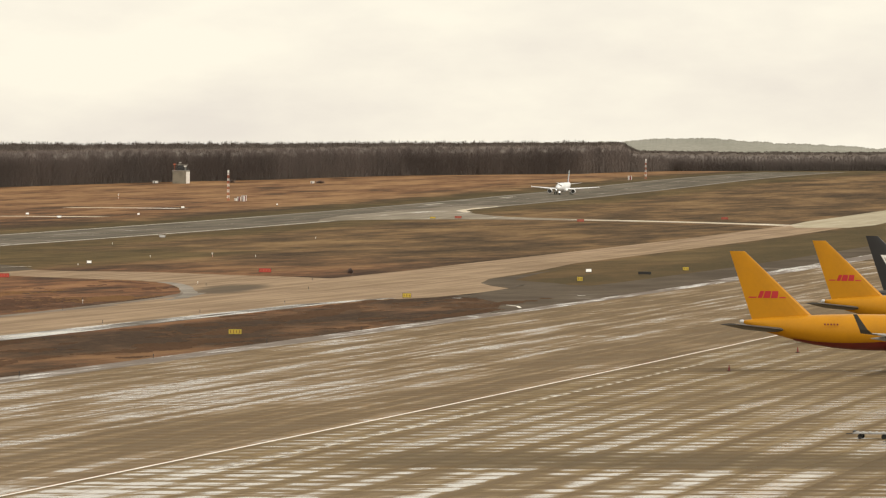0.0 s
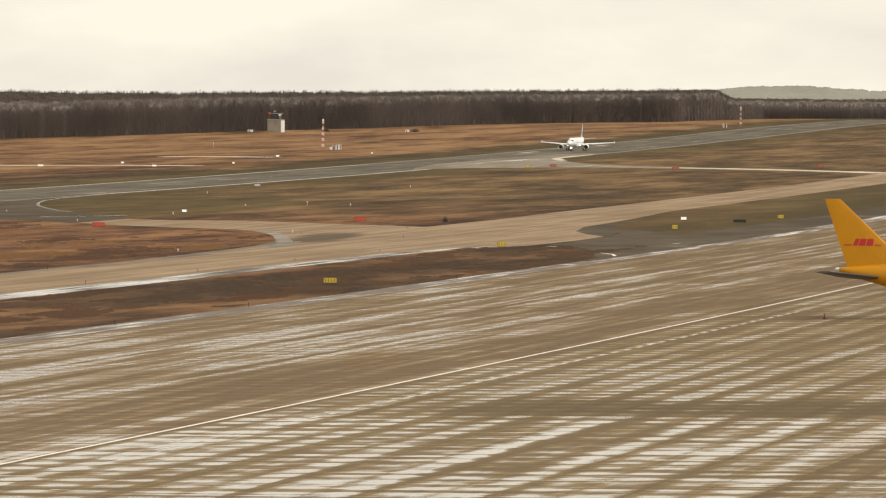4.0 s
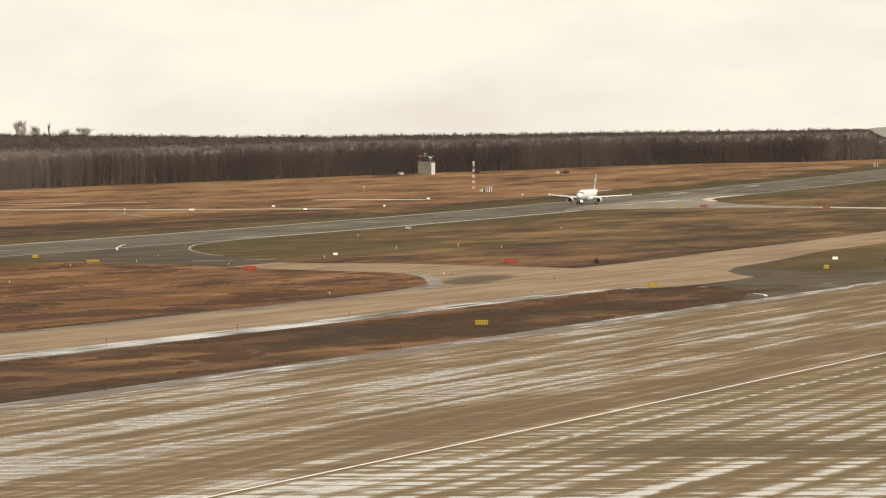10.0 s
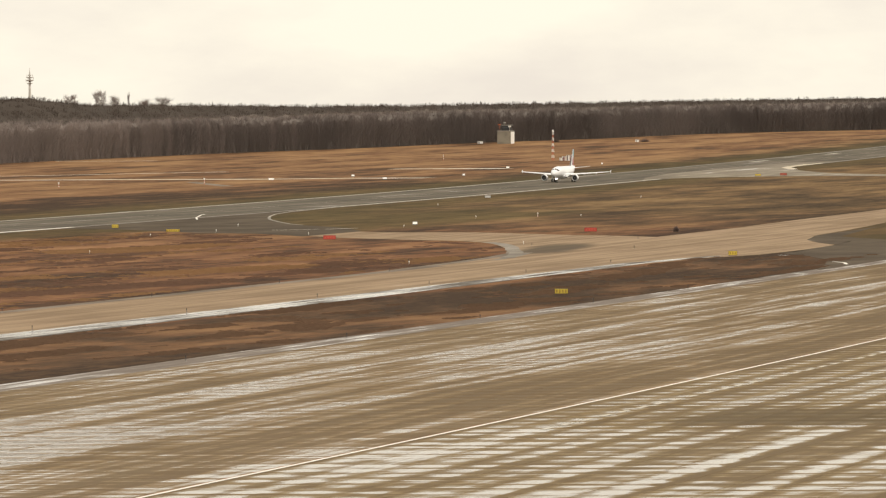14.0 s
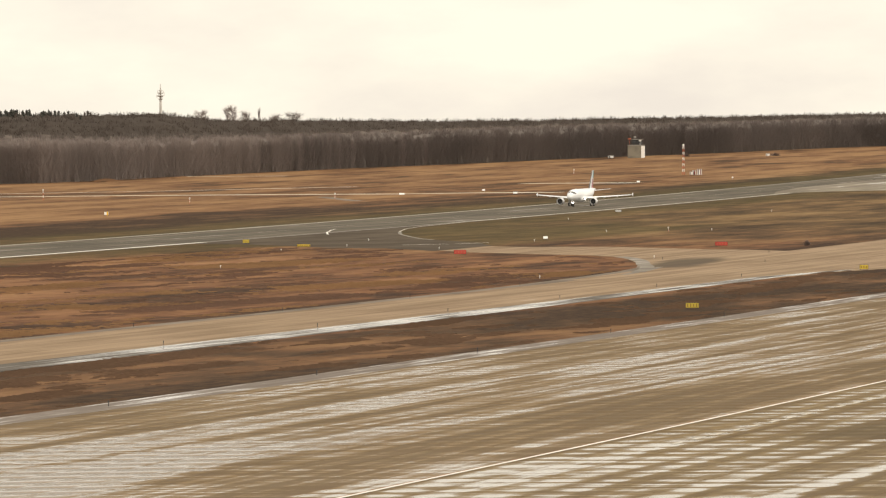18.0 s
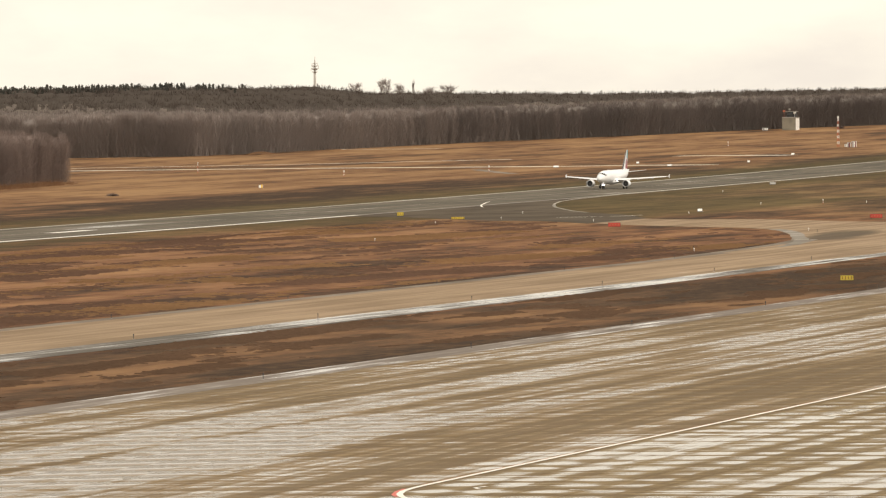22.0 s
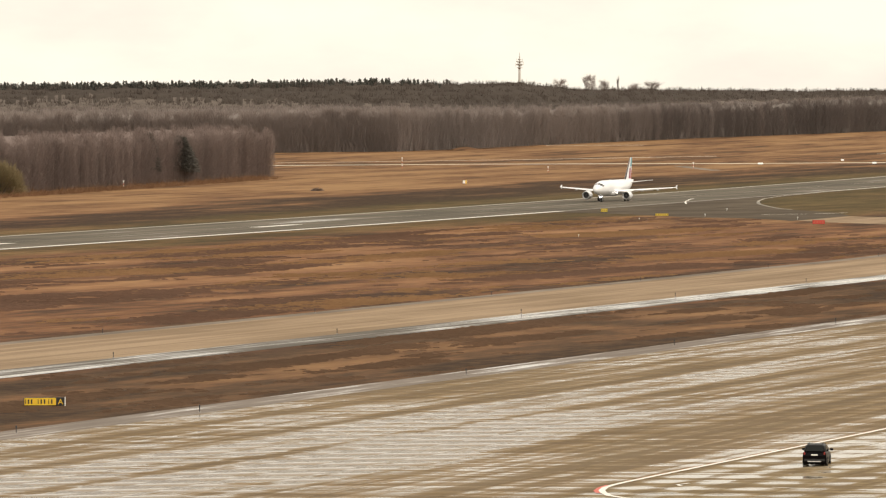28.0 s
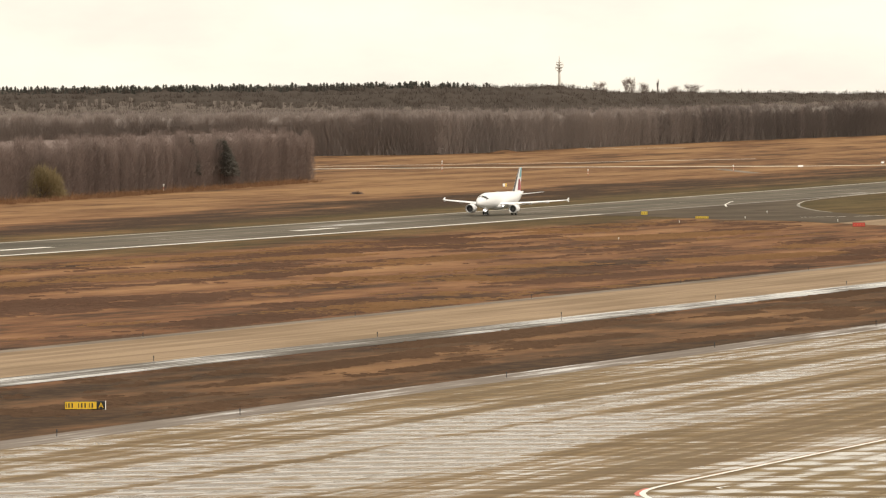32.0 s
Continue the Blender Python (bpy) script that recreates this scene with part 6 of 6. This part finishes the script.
    for side in (-1, 1):
        sec = [(ng - s, c, t, side * y, z) for s, c, t, y, z in wr]
        wing = wing_part("wing", sec, d["wingpaint"], p)
        # lowered flaps along the trailing edge
        for i, (a, b) in enumerate(zip(sec[:-1], sec[1:])):
            if i == 0 and len(sec) > 3:
                continue
            k0, k1 = (0.02, 0.97) if i < len(sec) - 2 else (0.03, 0.5)
            u, v = lerp(a, b, k0), lerp(a, b, k1)
            fl = [(q[0] - q[1] * 0.93, q[1] * 0.24, 0.10, q[3], q[4] - q[1] * d["flap"]) for q in (u, v)]
            wing_part("flap", fl, d["wingpaint"], wing)
        # slats
        for i, (a, b) in enumerate(zip(sec[1:-1], sec[2:])):
            u, v = lerp(a, b, 0.06), lerp(a, b, 0.95)
            wing_part("slat", [(q[0] + 0.25, q[1] * 0.17, 0.30, q[3], q[4] - 0.10) for q in (u, v)], d["slatpaint"], wing)
        for k in (0.3, 0.62):
            q = lerp(sec[1], sec[-1], k)
            bm = bmesh.new()
            loft(bm, disc_rings([(q[0] - q[1] * 0.45, 0.03), (q[0] - q[1] * 0.7, 0.2), (q[0] - q[1] * 1.0, 0.19), (q[0] - q[1] * 1.3, 0.03)], (0, q[3], q[4] - 0.32), 'x', 10))
            part("flap_fairing", bm, d["wingpaint"], wing, smooth=True)
        tip = sec[-1]
        if d["tip"] == "fence":
            bm = bmesh.new()
            x0 = tip[0]
            loft(bm, [[(x0 - 0.2, tip[3] + side * o, tip[4]), (x0 - 1.5, tip[3] + side * o, tip[4] + 0.6), (x0 - 2.0, tip[3] + side * o, tip[4] + 0.58),
                       (x0 - 1.7, tip[3] + side * o, tip[4]), (x0 - 1.9, tip[3] + side * o, tip[4] - 0.5), (x0 - 1.4, tip[3] + side * o, tip[4] - 0.5)] for o in (0, 0.09)])
            part("wingtip_fence", bm, d["wingpaint"], wing)
        else:
            wl = [(tip[0], tip[1], 0.10, tip[3], tip[4]), (tip[0] - 0.5, tip[1] * 0.68, 0.08, tip[3] + side * 0.5, tip[4] + 0.45), (tip[0] - 1.6, tip[1] * 0.34, 0.08, tip[3] + side * 0.95, tip[4] + 2.1)]
            wing_part("winglet", wl, d["wingletpaint"], wing)
        e = d["engine"]
        engine(p, ng - e[0], side * e[1], e[2], e[3], e[4], d["cowl"], side)
        ht = [(ng - s, c, t, side * y, z) for s, c, t, y, z in d["stab"]]
        wing_part("tailplane", ht, d["stabpaint"], p)
        # main gear
        mx = ng - d["main_gear"][0]
        my = side * d["main_gear"][1]
        bm = bmesh.new()
        rod(bm, (mx, my, 0.5), (mx, my * 1.06, zc - h * 0.6), 0.16)
        rod(bm, (mx, my, 0.9), (mx, my * 0.55, zc - h * 0.75), 0.09)
        g = part("main_gear_leg", bm, METAL, p)
        r = d["main_gear"][2]
        for dx in d["bogie"]:
            for dy in (-0.48, 0.48):
                wheel(g, (mx + dx, my + dy, r), r, 0.38)
        if len(d["bogie"]) > 1:
            bm = bmesh.new()
            rod(bm, (mx + d["bogie"][0], my, r), (mx + d["bogie"][-1], my, r), 0.12)
            part("bogie_beam", bm, METAL, g)
        bm = bmesh.new()
        box(bm, (mx, my + side * 0.45, zc - h * 0.95), (1.3, 0.07, 1.5), 0.02)
        part("gear_door", bm, d["body"], g)
        if d["lights"]:
            bm = bmesh.new()
            q = lerp(sec[0], sec[1], 0.4)
            loft(bm, disc_rings([(0.0, 0.17), (0.05, 0.17)], (q[0] + 0.3, q[3] * 1.25, q[4] - 0.35), 'x', 14))
            part("landing_light", bm, LAMPGLOW, p)
    fin = [(ng - s, c, t, y, z) for s, c, t, y, z in d["fin"]]
    f = wing_part("fin", fin, d["finpaint"], p, vertical=True)
    for z0, z1, c0, c1, mt, *sk in d["fin_panels"]:
        for side in (-1, 1):
            fin_panel(fin, z0, z1, c0, c1, mt, f, side, *sk)
    # nose gear
    bm = bmesh.new()
    rod(bm, (0, 0, 0.4), (0.05, 0, zc - h * 0.75), 0.11)
    rod(bm, (0, 0, 0.8), (0.9, 0, zc - h * 0.75), 0.06)
    g = part("nose_gear_leg", bm, DARKGREY, p)
    for dy in (-0.24, 0.24):
        wheel(g, (0, dy, 0.38), 0.38, 0.22)
    for side in (-1, 1):
        bm = bmesh.new()
        box(bm, (0.1, side * 0.42, zc - h - 0.2), (1.2, 0.05, 0.5), 0.02)
        part("gear_door", bm, d["body"], g)
    if d["lights"]:
        bm = bmesh.new()
        for dy in (-0.17, 0.17):
            loft(bm, disc_rings([(0.16, 0.17), (0.20, 0.17)], (0, dy, 1.35), 'x', 14))
        part("taxi_light", bm, LAMPGLOW, g)
    return p


def rnd_skip(s):
    return math.sin(s * 12.9898) * 43758.5453 % 1 < 0.12


SMALL_JET = dict(group="", droop=(1.6, 0.92), length=33.4, width=3.95, height=4.14, centre=3.75, nose_gear=5.07, tail_taper=11.0, body=WHITE,
                 wing=[(10.6, 6.6, 0.15, 1.2, 2.75), (12.2, 5.4, 0.15, 3.6, 2.85), (14.3, 3.7, 0.15, 6.6, 3.05), (19.5, 1.6, 0.15, 16.6, 3.70)],
                 wingpaint=WHITE, slatpaint=WHITE, tip="fence", flap=0.10, engine=(9.2, 5.75, 1.70, 1.10, 3.9), cowl=WHITE,
                 stab=[(28.2, 3.3, 0.10, 0.6, 4.9), (31.4, 1.3, 0.09, 6.2, 5.5)], stabpaint=WHITE, finpaint=WHITE,
                 fin=[(25.6, 6.4, 0.09, 0, 5.4), (30.9, 2.1, 0.08, 0, 11.75)],
                 fin_panels=[(9.3, 11.7, 0.45, 0.93, TEAL), (6.0, 8.9, 0.50, 0.82, WINE, 0.12), (5.9, 8.3, 0.84, 0.96, RED), (5.7, 11.72, 0.0, 0.13, DARKGREY)],
                 main_gear=(16.1, 3.8, 0.58), bogie=(0,), lights=True)
CARGO_JET = dict(group="parked freighters", droop=(2.0, 0.52), length=45.6, width=3.76, height=4.05, centre=4.3, nose_gear=5.9, tail_taper=14.5, body=YELLOW, belly=BELLY,
                 wing=[(17.2, 8.4, 0.13, 1.2, 3.2), (19.6, 6.4, 0.12, 5.8, 3.7), (28.6, 1.3, 0.10, 19.0, 4.7)],
                 wingpaint=GREY, slatpaint=SILVERGREY, tip="winglet", wingletpaint=DARKGREY, flap=0.0, engine=(15.6, 6.5, 2.25, 1.35, 4.6), cowl=YELLOW,
                 stab=[(40.6, 4.9, 0.13, 0.7, 4.4), (45.3, 2.0, 0.11, 7.6, 5.15)], stabpaint=DARKGREY, finpaint=YELLOW,
                 fin=[(37.15, 7.48, 0.09, 0, 5.5), (45.55, 1.75, 0.08, 0, 13.3)],
                 fin_panels=[(8.0, 8.8, 0.33, 0.47, RED, 0.15), (8.0, 8.8, 0.49, 0.63, RED, 0.15), (8.0, 8.8, 0.65, 0.74, RED, 0.15), (8.0, 8.14, 0.16, 0.30, RED, 0.03), (8.0, 8.14, 0.77, 0.93, RED, 0.03)],
                 mark=(34.6, 5.15), main_gear=(24.2, 3.66, 0.52), bogie=(0.57, -0.57), lights=False)
DARK_JET = dict(CARGO_JET, mark=None, body=DARKGREY, belly=None, cowl=DARKGREY, finpaint=BLACK, wingpaint=GREY,
                fin_panels=[(8.6, 10.6, 0.36, 0.66, SIGNWHITE), (9.0, 10.2, 0.42, 0.60, OLIVE)])


def park(x, tail_y):
    """Nose towards the terminal, tail at the taxi lane."""
    y = tail_y - 47.3 + 5.9
    return pose(x, y, land(x, y + 10) + 0.05, 0, 0, -90)


jetliner("cargo_plane", park(625.5, 90.1), "parked yellow cargo jet with red belly and winglets", CARGO_JET)
jetliner("cargo_plane", park(731.0, 94.2), "parked yellow cargo jet with red fin stripes", CARGO_JET)
jetliner("cargo_plane", park(788.0, 93.9), "parked dark cargo jet with a black fin", DARK_JET)
airliner = jetliner("passenger_plane", pose(2647, 465, 9, 0, 0, 180), "white twin-engined passenger jet rolling out on the runway", SMALL_JET)


# ---------------------------------------------------------------- vehicles
def hatchback():
    c = thing("car", pose(300, 75, 2.2), "small black hatchback driving across the wet apron", "car")
    prof_low = [(-2.0, 0.42), (-2.05, 0.75), (-1.98, 0.98), (1.0, 0.95), (1.75, 0.78), (2.0, 0.62), (2.0, 0.18), (-1.9, 0.16)]
    bm = bmesh.new()
    rings = []
    for yy, k in ((-0.82, 0.9), (-0.77, 0.985), (-0.55, 1.0), (0.55, 1.0), (0.77, 0.985), (0.82, 0.9)):
        rings.append([(x * (0.985 if abs(yy) > 0.8 else 1.0), yy, 0.62 + (z - 0.62) * k) for x, z in prof_low])
    loft(bm, rings)
    part("body", bm, CARPAINT, c)
    cab = [(-1.93, 0.97), (-1.80, 1.24), (-1.62, 1.44), (-1.40, 1.51), (-1.0, 1.545), (-0.3, 1.55), (0.1, 1.52), (0.45, 1.42), (1.15, 0.95)]
    bm = bmesh.new()
    rings = []
    for yy, k in ((-0.77, 0.0), (-0.70, 0.55), (-0.62, 0.84), (-0.50, 0.95), (0.0, 0.97), (0.50, 0.95), (0.62, 0.84), (0.70, 0.55), (0.77, 0.0)):
        rings.append([(x, yy, 0.95 + (z - 0.95) * (0.03 + k)) for x, z in cab])
    loft(bm, rings)
    part("cabin", bm, CARPAINT, c, smooth=True)
    bm = bmesh.new()
    loft(bm, [[(-1.90, y, 1.05), (-1.68, y * 0.86, 1.42)] for y in (-0.62, 0.62)], close=False)
    bmesh.ops.translate(bm, verts=bm.verts, vec=(-0.05, 0, 0.02))
    part("rear_window", bm, CARGLASS, c, "dark rear window")
    bm = bmesh.new()
    loft(bm, [[(1.12, y, 1.0), (0.50, y * 0.88, 1.44)] for y in (-0.66, 0.66)], close=False)
    bmesh.ops.translate(bm, verts=bm.verts, vec=(0.05, 0, 0.03))
    part("windscreen", bm, CARGLASS, c)
    for s in (-1, 1):
        bm = bmesh.new()
        loft(bm, [[(-1.4, s * 0.79, 1.02), (0.85, s * 0.79, 1.02)], [(-1.3, s * 0.655, 1.43), (0.25, s * 0.655, 1.43)]], close=False)
        bmesh.ops.translate(bm, verts=bm.verts, vec=(0, s * 0.03, 0))
        part("side_window", bm, CARGLASS, c)
        bm = bmesh.new()
        box(bm, (0.75, s * 0.98, 1.05), (0.16, 0.24, 0.16), 0.03)
        part("mirror", bm, CARPAINT, c)
        bm = bmesh.new()
        box(bm, (-2.02, s * 0.70, 0.92), (0.10, 0.12, 0.20), 0.03)
        part("tail_light", bm, TAILRED, c, "red tail light")
        bm = bmesh.new()
        box(bm, (1.88, s * 0.62, 0.70), (0.2, 0.3, 0.14), 0.03)
        part("headlight", bm, SIGNWHITE, c)
        for x in (-1.25, 1.3):
            bm = bmesh.new()
            loft(bm, disc_rings([(-0.10, 0.2), (-0.10, 0.29), (-0.07, 0.315), (0.07, 0.315), (0.10, 0.29), (0.10, 0.2)], (x, s * 0.78, 0.315), 'y', 20))
            wh = part("wheel", bm, RUBBER, c)
            bm = bmesh.new()
            loft(bm, disc_rings([(-0.105, 0.19), (0.105, 0.19)], (x, s * 0.78, 0.315), 'y', 14))
            part("rim", bm, METAL, wh)
    bm = bmesh.new()
    box(bm, (-2.07, 0, 0.82), (0.03, 0.46, 0.09))
    part("number_plate", bm, SIGNWHITE, c, "pale plate")
    bm = bmesh.new()
    box(bm, (-2.03, 0, 0.45), (0.10, 1.45, 0.16), 0.04)
    part("bumper", bm, RUBBER, c)
    bm = bmesh.new()
    box(bm, (-2.07, 0, 0.36), (0.04, 0.95, 0.07), 0.01)
    part("bumper_trim", bm, SILVERGREY, c, "silver trim under the rear bumper")
    bm = bmesh.new()
    for yy in (-0.5, 0.5):
        rod(bm, (-1.3, yy, 1.57), (0.0, yy, 1.57), 0.025)
    part("roof_rail", bm, DARKMETAL, c)
    for ch in c.children_recursive:
        ch.data.transform(Matrix.Scale(0.91, 4))
    return c


car = hatchback()


def dolly(x, y):
    """A low container dolly with a roller deck."""
    d = thing("baggage_dolly", pose(x, y, land(x, y) + 0.05, 0, 0, 88), "low flat cargo dolly standing empty on the apron", "dolly", "cargo dollies")
    bm = bmesh.new()
    box(bm, (0, 0, 0.48), (3.2, 1.6, 0.12), 0.02)
    part("deck", bm, GREY, d)
    for k in range(6):
        bm = bmesh.new()
        rod(bm, (-1.35 + k * 0.54, -0.72, 0.57), (-1.35 + k * 0.54, 0.72, 0.57), 0.05, n=6)
        part("roller", bm, METAL, d)
    for sx in (-1.0, 1.0):
        for sy in (-0.62, 0.62):
            bm = bmesh.new()
            loft(bm, disc_rings([(-0.09, 0.2), (0.09, 0.2)], (sx, sy, 0.2), 'y', 14))
            part("wheel", bm, RUBBER, d)
        bm = bmesh.new()
        box(bm, (sx, 0, 0.33), (0.2, 1.2, 0.2))
        part("axle", bm, DARKMETAL, d)
    for sx in (-1.55, 1.55):
        bm = bmesh.new()
        box(bm, (sx, 0, 0.62), (0.08, 1.5, 0.16), 0.02)
        part("end_stop", bm, DARKMETAL, d)
    bm = bmesh.new()
    rod(bm, (1.6, 0, 0.4), (2.3, 0, 0.4), 0.04)
    part("tow_bar", bm, DARKMETAL, d)


for k in range(4):
    dolly(460.8 + k * 0.25, 54.1 - k * 4.2)


def cone(x, y):
    c = thing("traffic_cone", pose(x, y, land(x, y) + 0.05), "small dark red safety cone on the apron", "cone", "safety cones")
    bm = bmesh.new()
    box(bm, (0, 0, 0.03), (0.5, 0.5, 0.06), 0.01)
    part("base", bm, RUBBER, c)
    bm = bmesh.new()
    loft(bm, disc_rings([(0.05, 0.15), (0.7, 0.04)], (0, 0, 0), 'z', 12))
    part("body", bm, BELLY, c)


cone(624.7, 89.9)
cone(692.8, 91.0)

# ---------------------------------------------------------------- nearest apron slabs, each its own piece
sbm = bmesh.new()
hx, hy = SLAB_X / 2, SLAB_Y / 2
lo_ = [(-hx + 0.03, -hy + 0.03, 0.006), (hx - 0.03, -hy + 0.03, 0.006), (hx - 0.03, hy - 0.03, 0.006), (-hx + 0.03, hy - 0.03, 0.006)]
hi_ = [(-hx + 0.07, -hy + 0.07, 0.045), (hx - 0.07, -hy + 0.07, 0.045), (hx - 0.07, hy - 0.07, 0.045), (-hx + 0.07, hy - 0.07, 0.045)]
loft(sbm, [lo_, hi_])
slab_mesh = bpy.data.meshes.new("slab")
sbm.to_mesh(slab_mesh)
sbm.free()
slab_mesh.materials.append(CONCRETE)
for i in range(*NEAR_X):
    for j in range(*NEAR_Y):
        x, y = (i + 0.5) * SLAB_X, (j + 0.5) * SLAB_Y + SLAB_Y0
        o = new("slab", slab_mesh)
        o.parent = apron
        gx1 = (land(x + 2, y) - land(x - 2, y)) / 4
        gy1 = (land(x, y + 2) - land(x, y - 2)) / 4
        o.matrix_basis = pose(x, y, land(x, y) + random.uniform(-0.004, 0.004), math.degrees(math.atan(gy1)), -math.degrees(math.atan(gx1)), 0)


# ---------------------------------------------------------------- what moves
def motions():
    rows = []
    for k in range(0, 33):
        x = 2647.67 - 55.300 * k + 0.409476 * k * k + 0.00284592 * k ** 3 - 7.66e-05 * k ** 4 - 0.022 * max(0, k - 22) ** 2
        slope = math.degrees(math.atan((land(x + 5, 465) - land(x - 25, 465)) / 30))
        rows.append((k, pose(x, 465, land(x, 465) + 0.05, 0, slope, 180)))
    walk(airliner, rows)
    # seconds, place, heading of the car
    drive = [(0, 176, -24, 30), (8, 216, 10, 30), (16, 256, 43, 28), (20, 276, 58, 27), (22, 288.5, 67.0, 29), (23, 296.0, 71.6, 30), (24, 303.0, 76.0, 30), (24.6, 306.4, 79.0, 30), (25, 308.6, 80.7, 30), (25.5, 313.8, 83.8, 29), (26.5, 323.5, 89.5, 28),
             (27.5, 334.8, 94.2, 17), (28, 341.4, 95.8, 11), (28.5, 346.2, 96.1, 6), (29, 350.0, 96.1, 3), (29.5, 357.3, 97.0, 2), (30, 364, 97.6, 3), (32, 388, 98.4, 2)]
    walk(car, [(t, pose(x - 0.8, y + 0.1, land(x, y) + 0.05, 0, 0, h)) for t, x, y, h in drive])


motions()
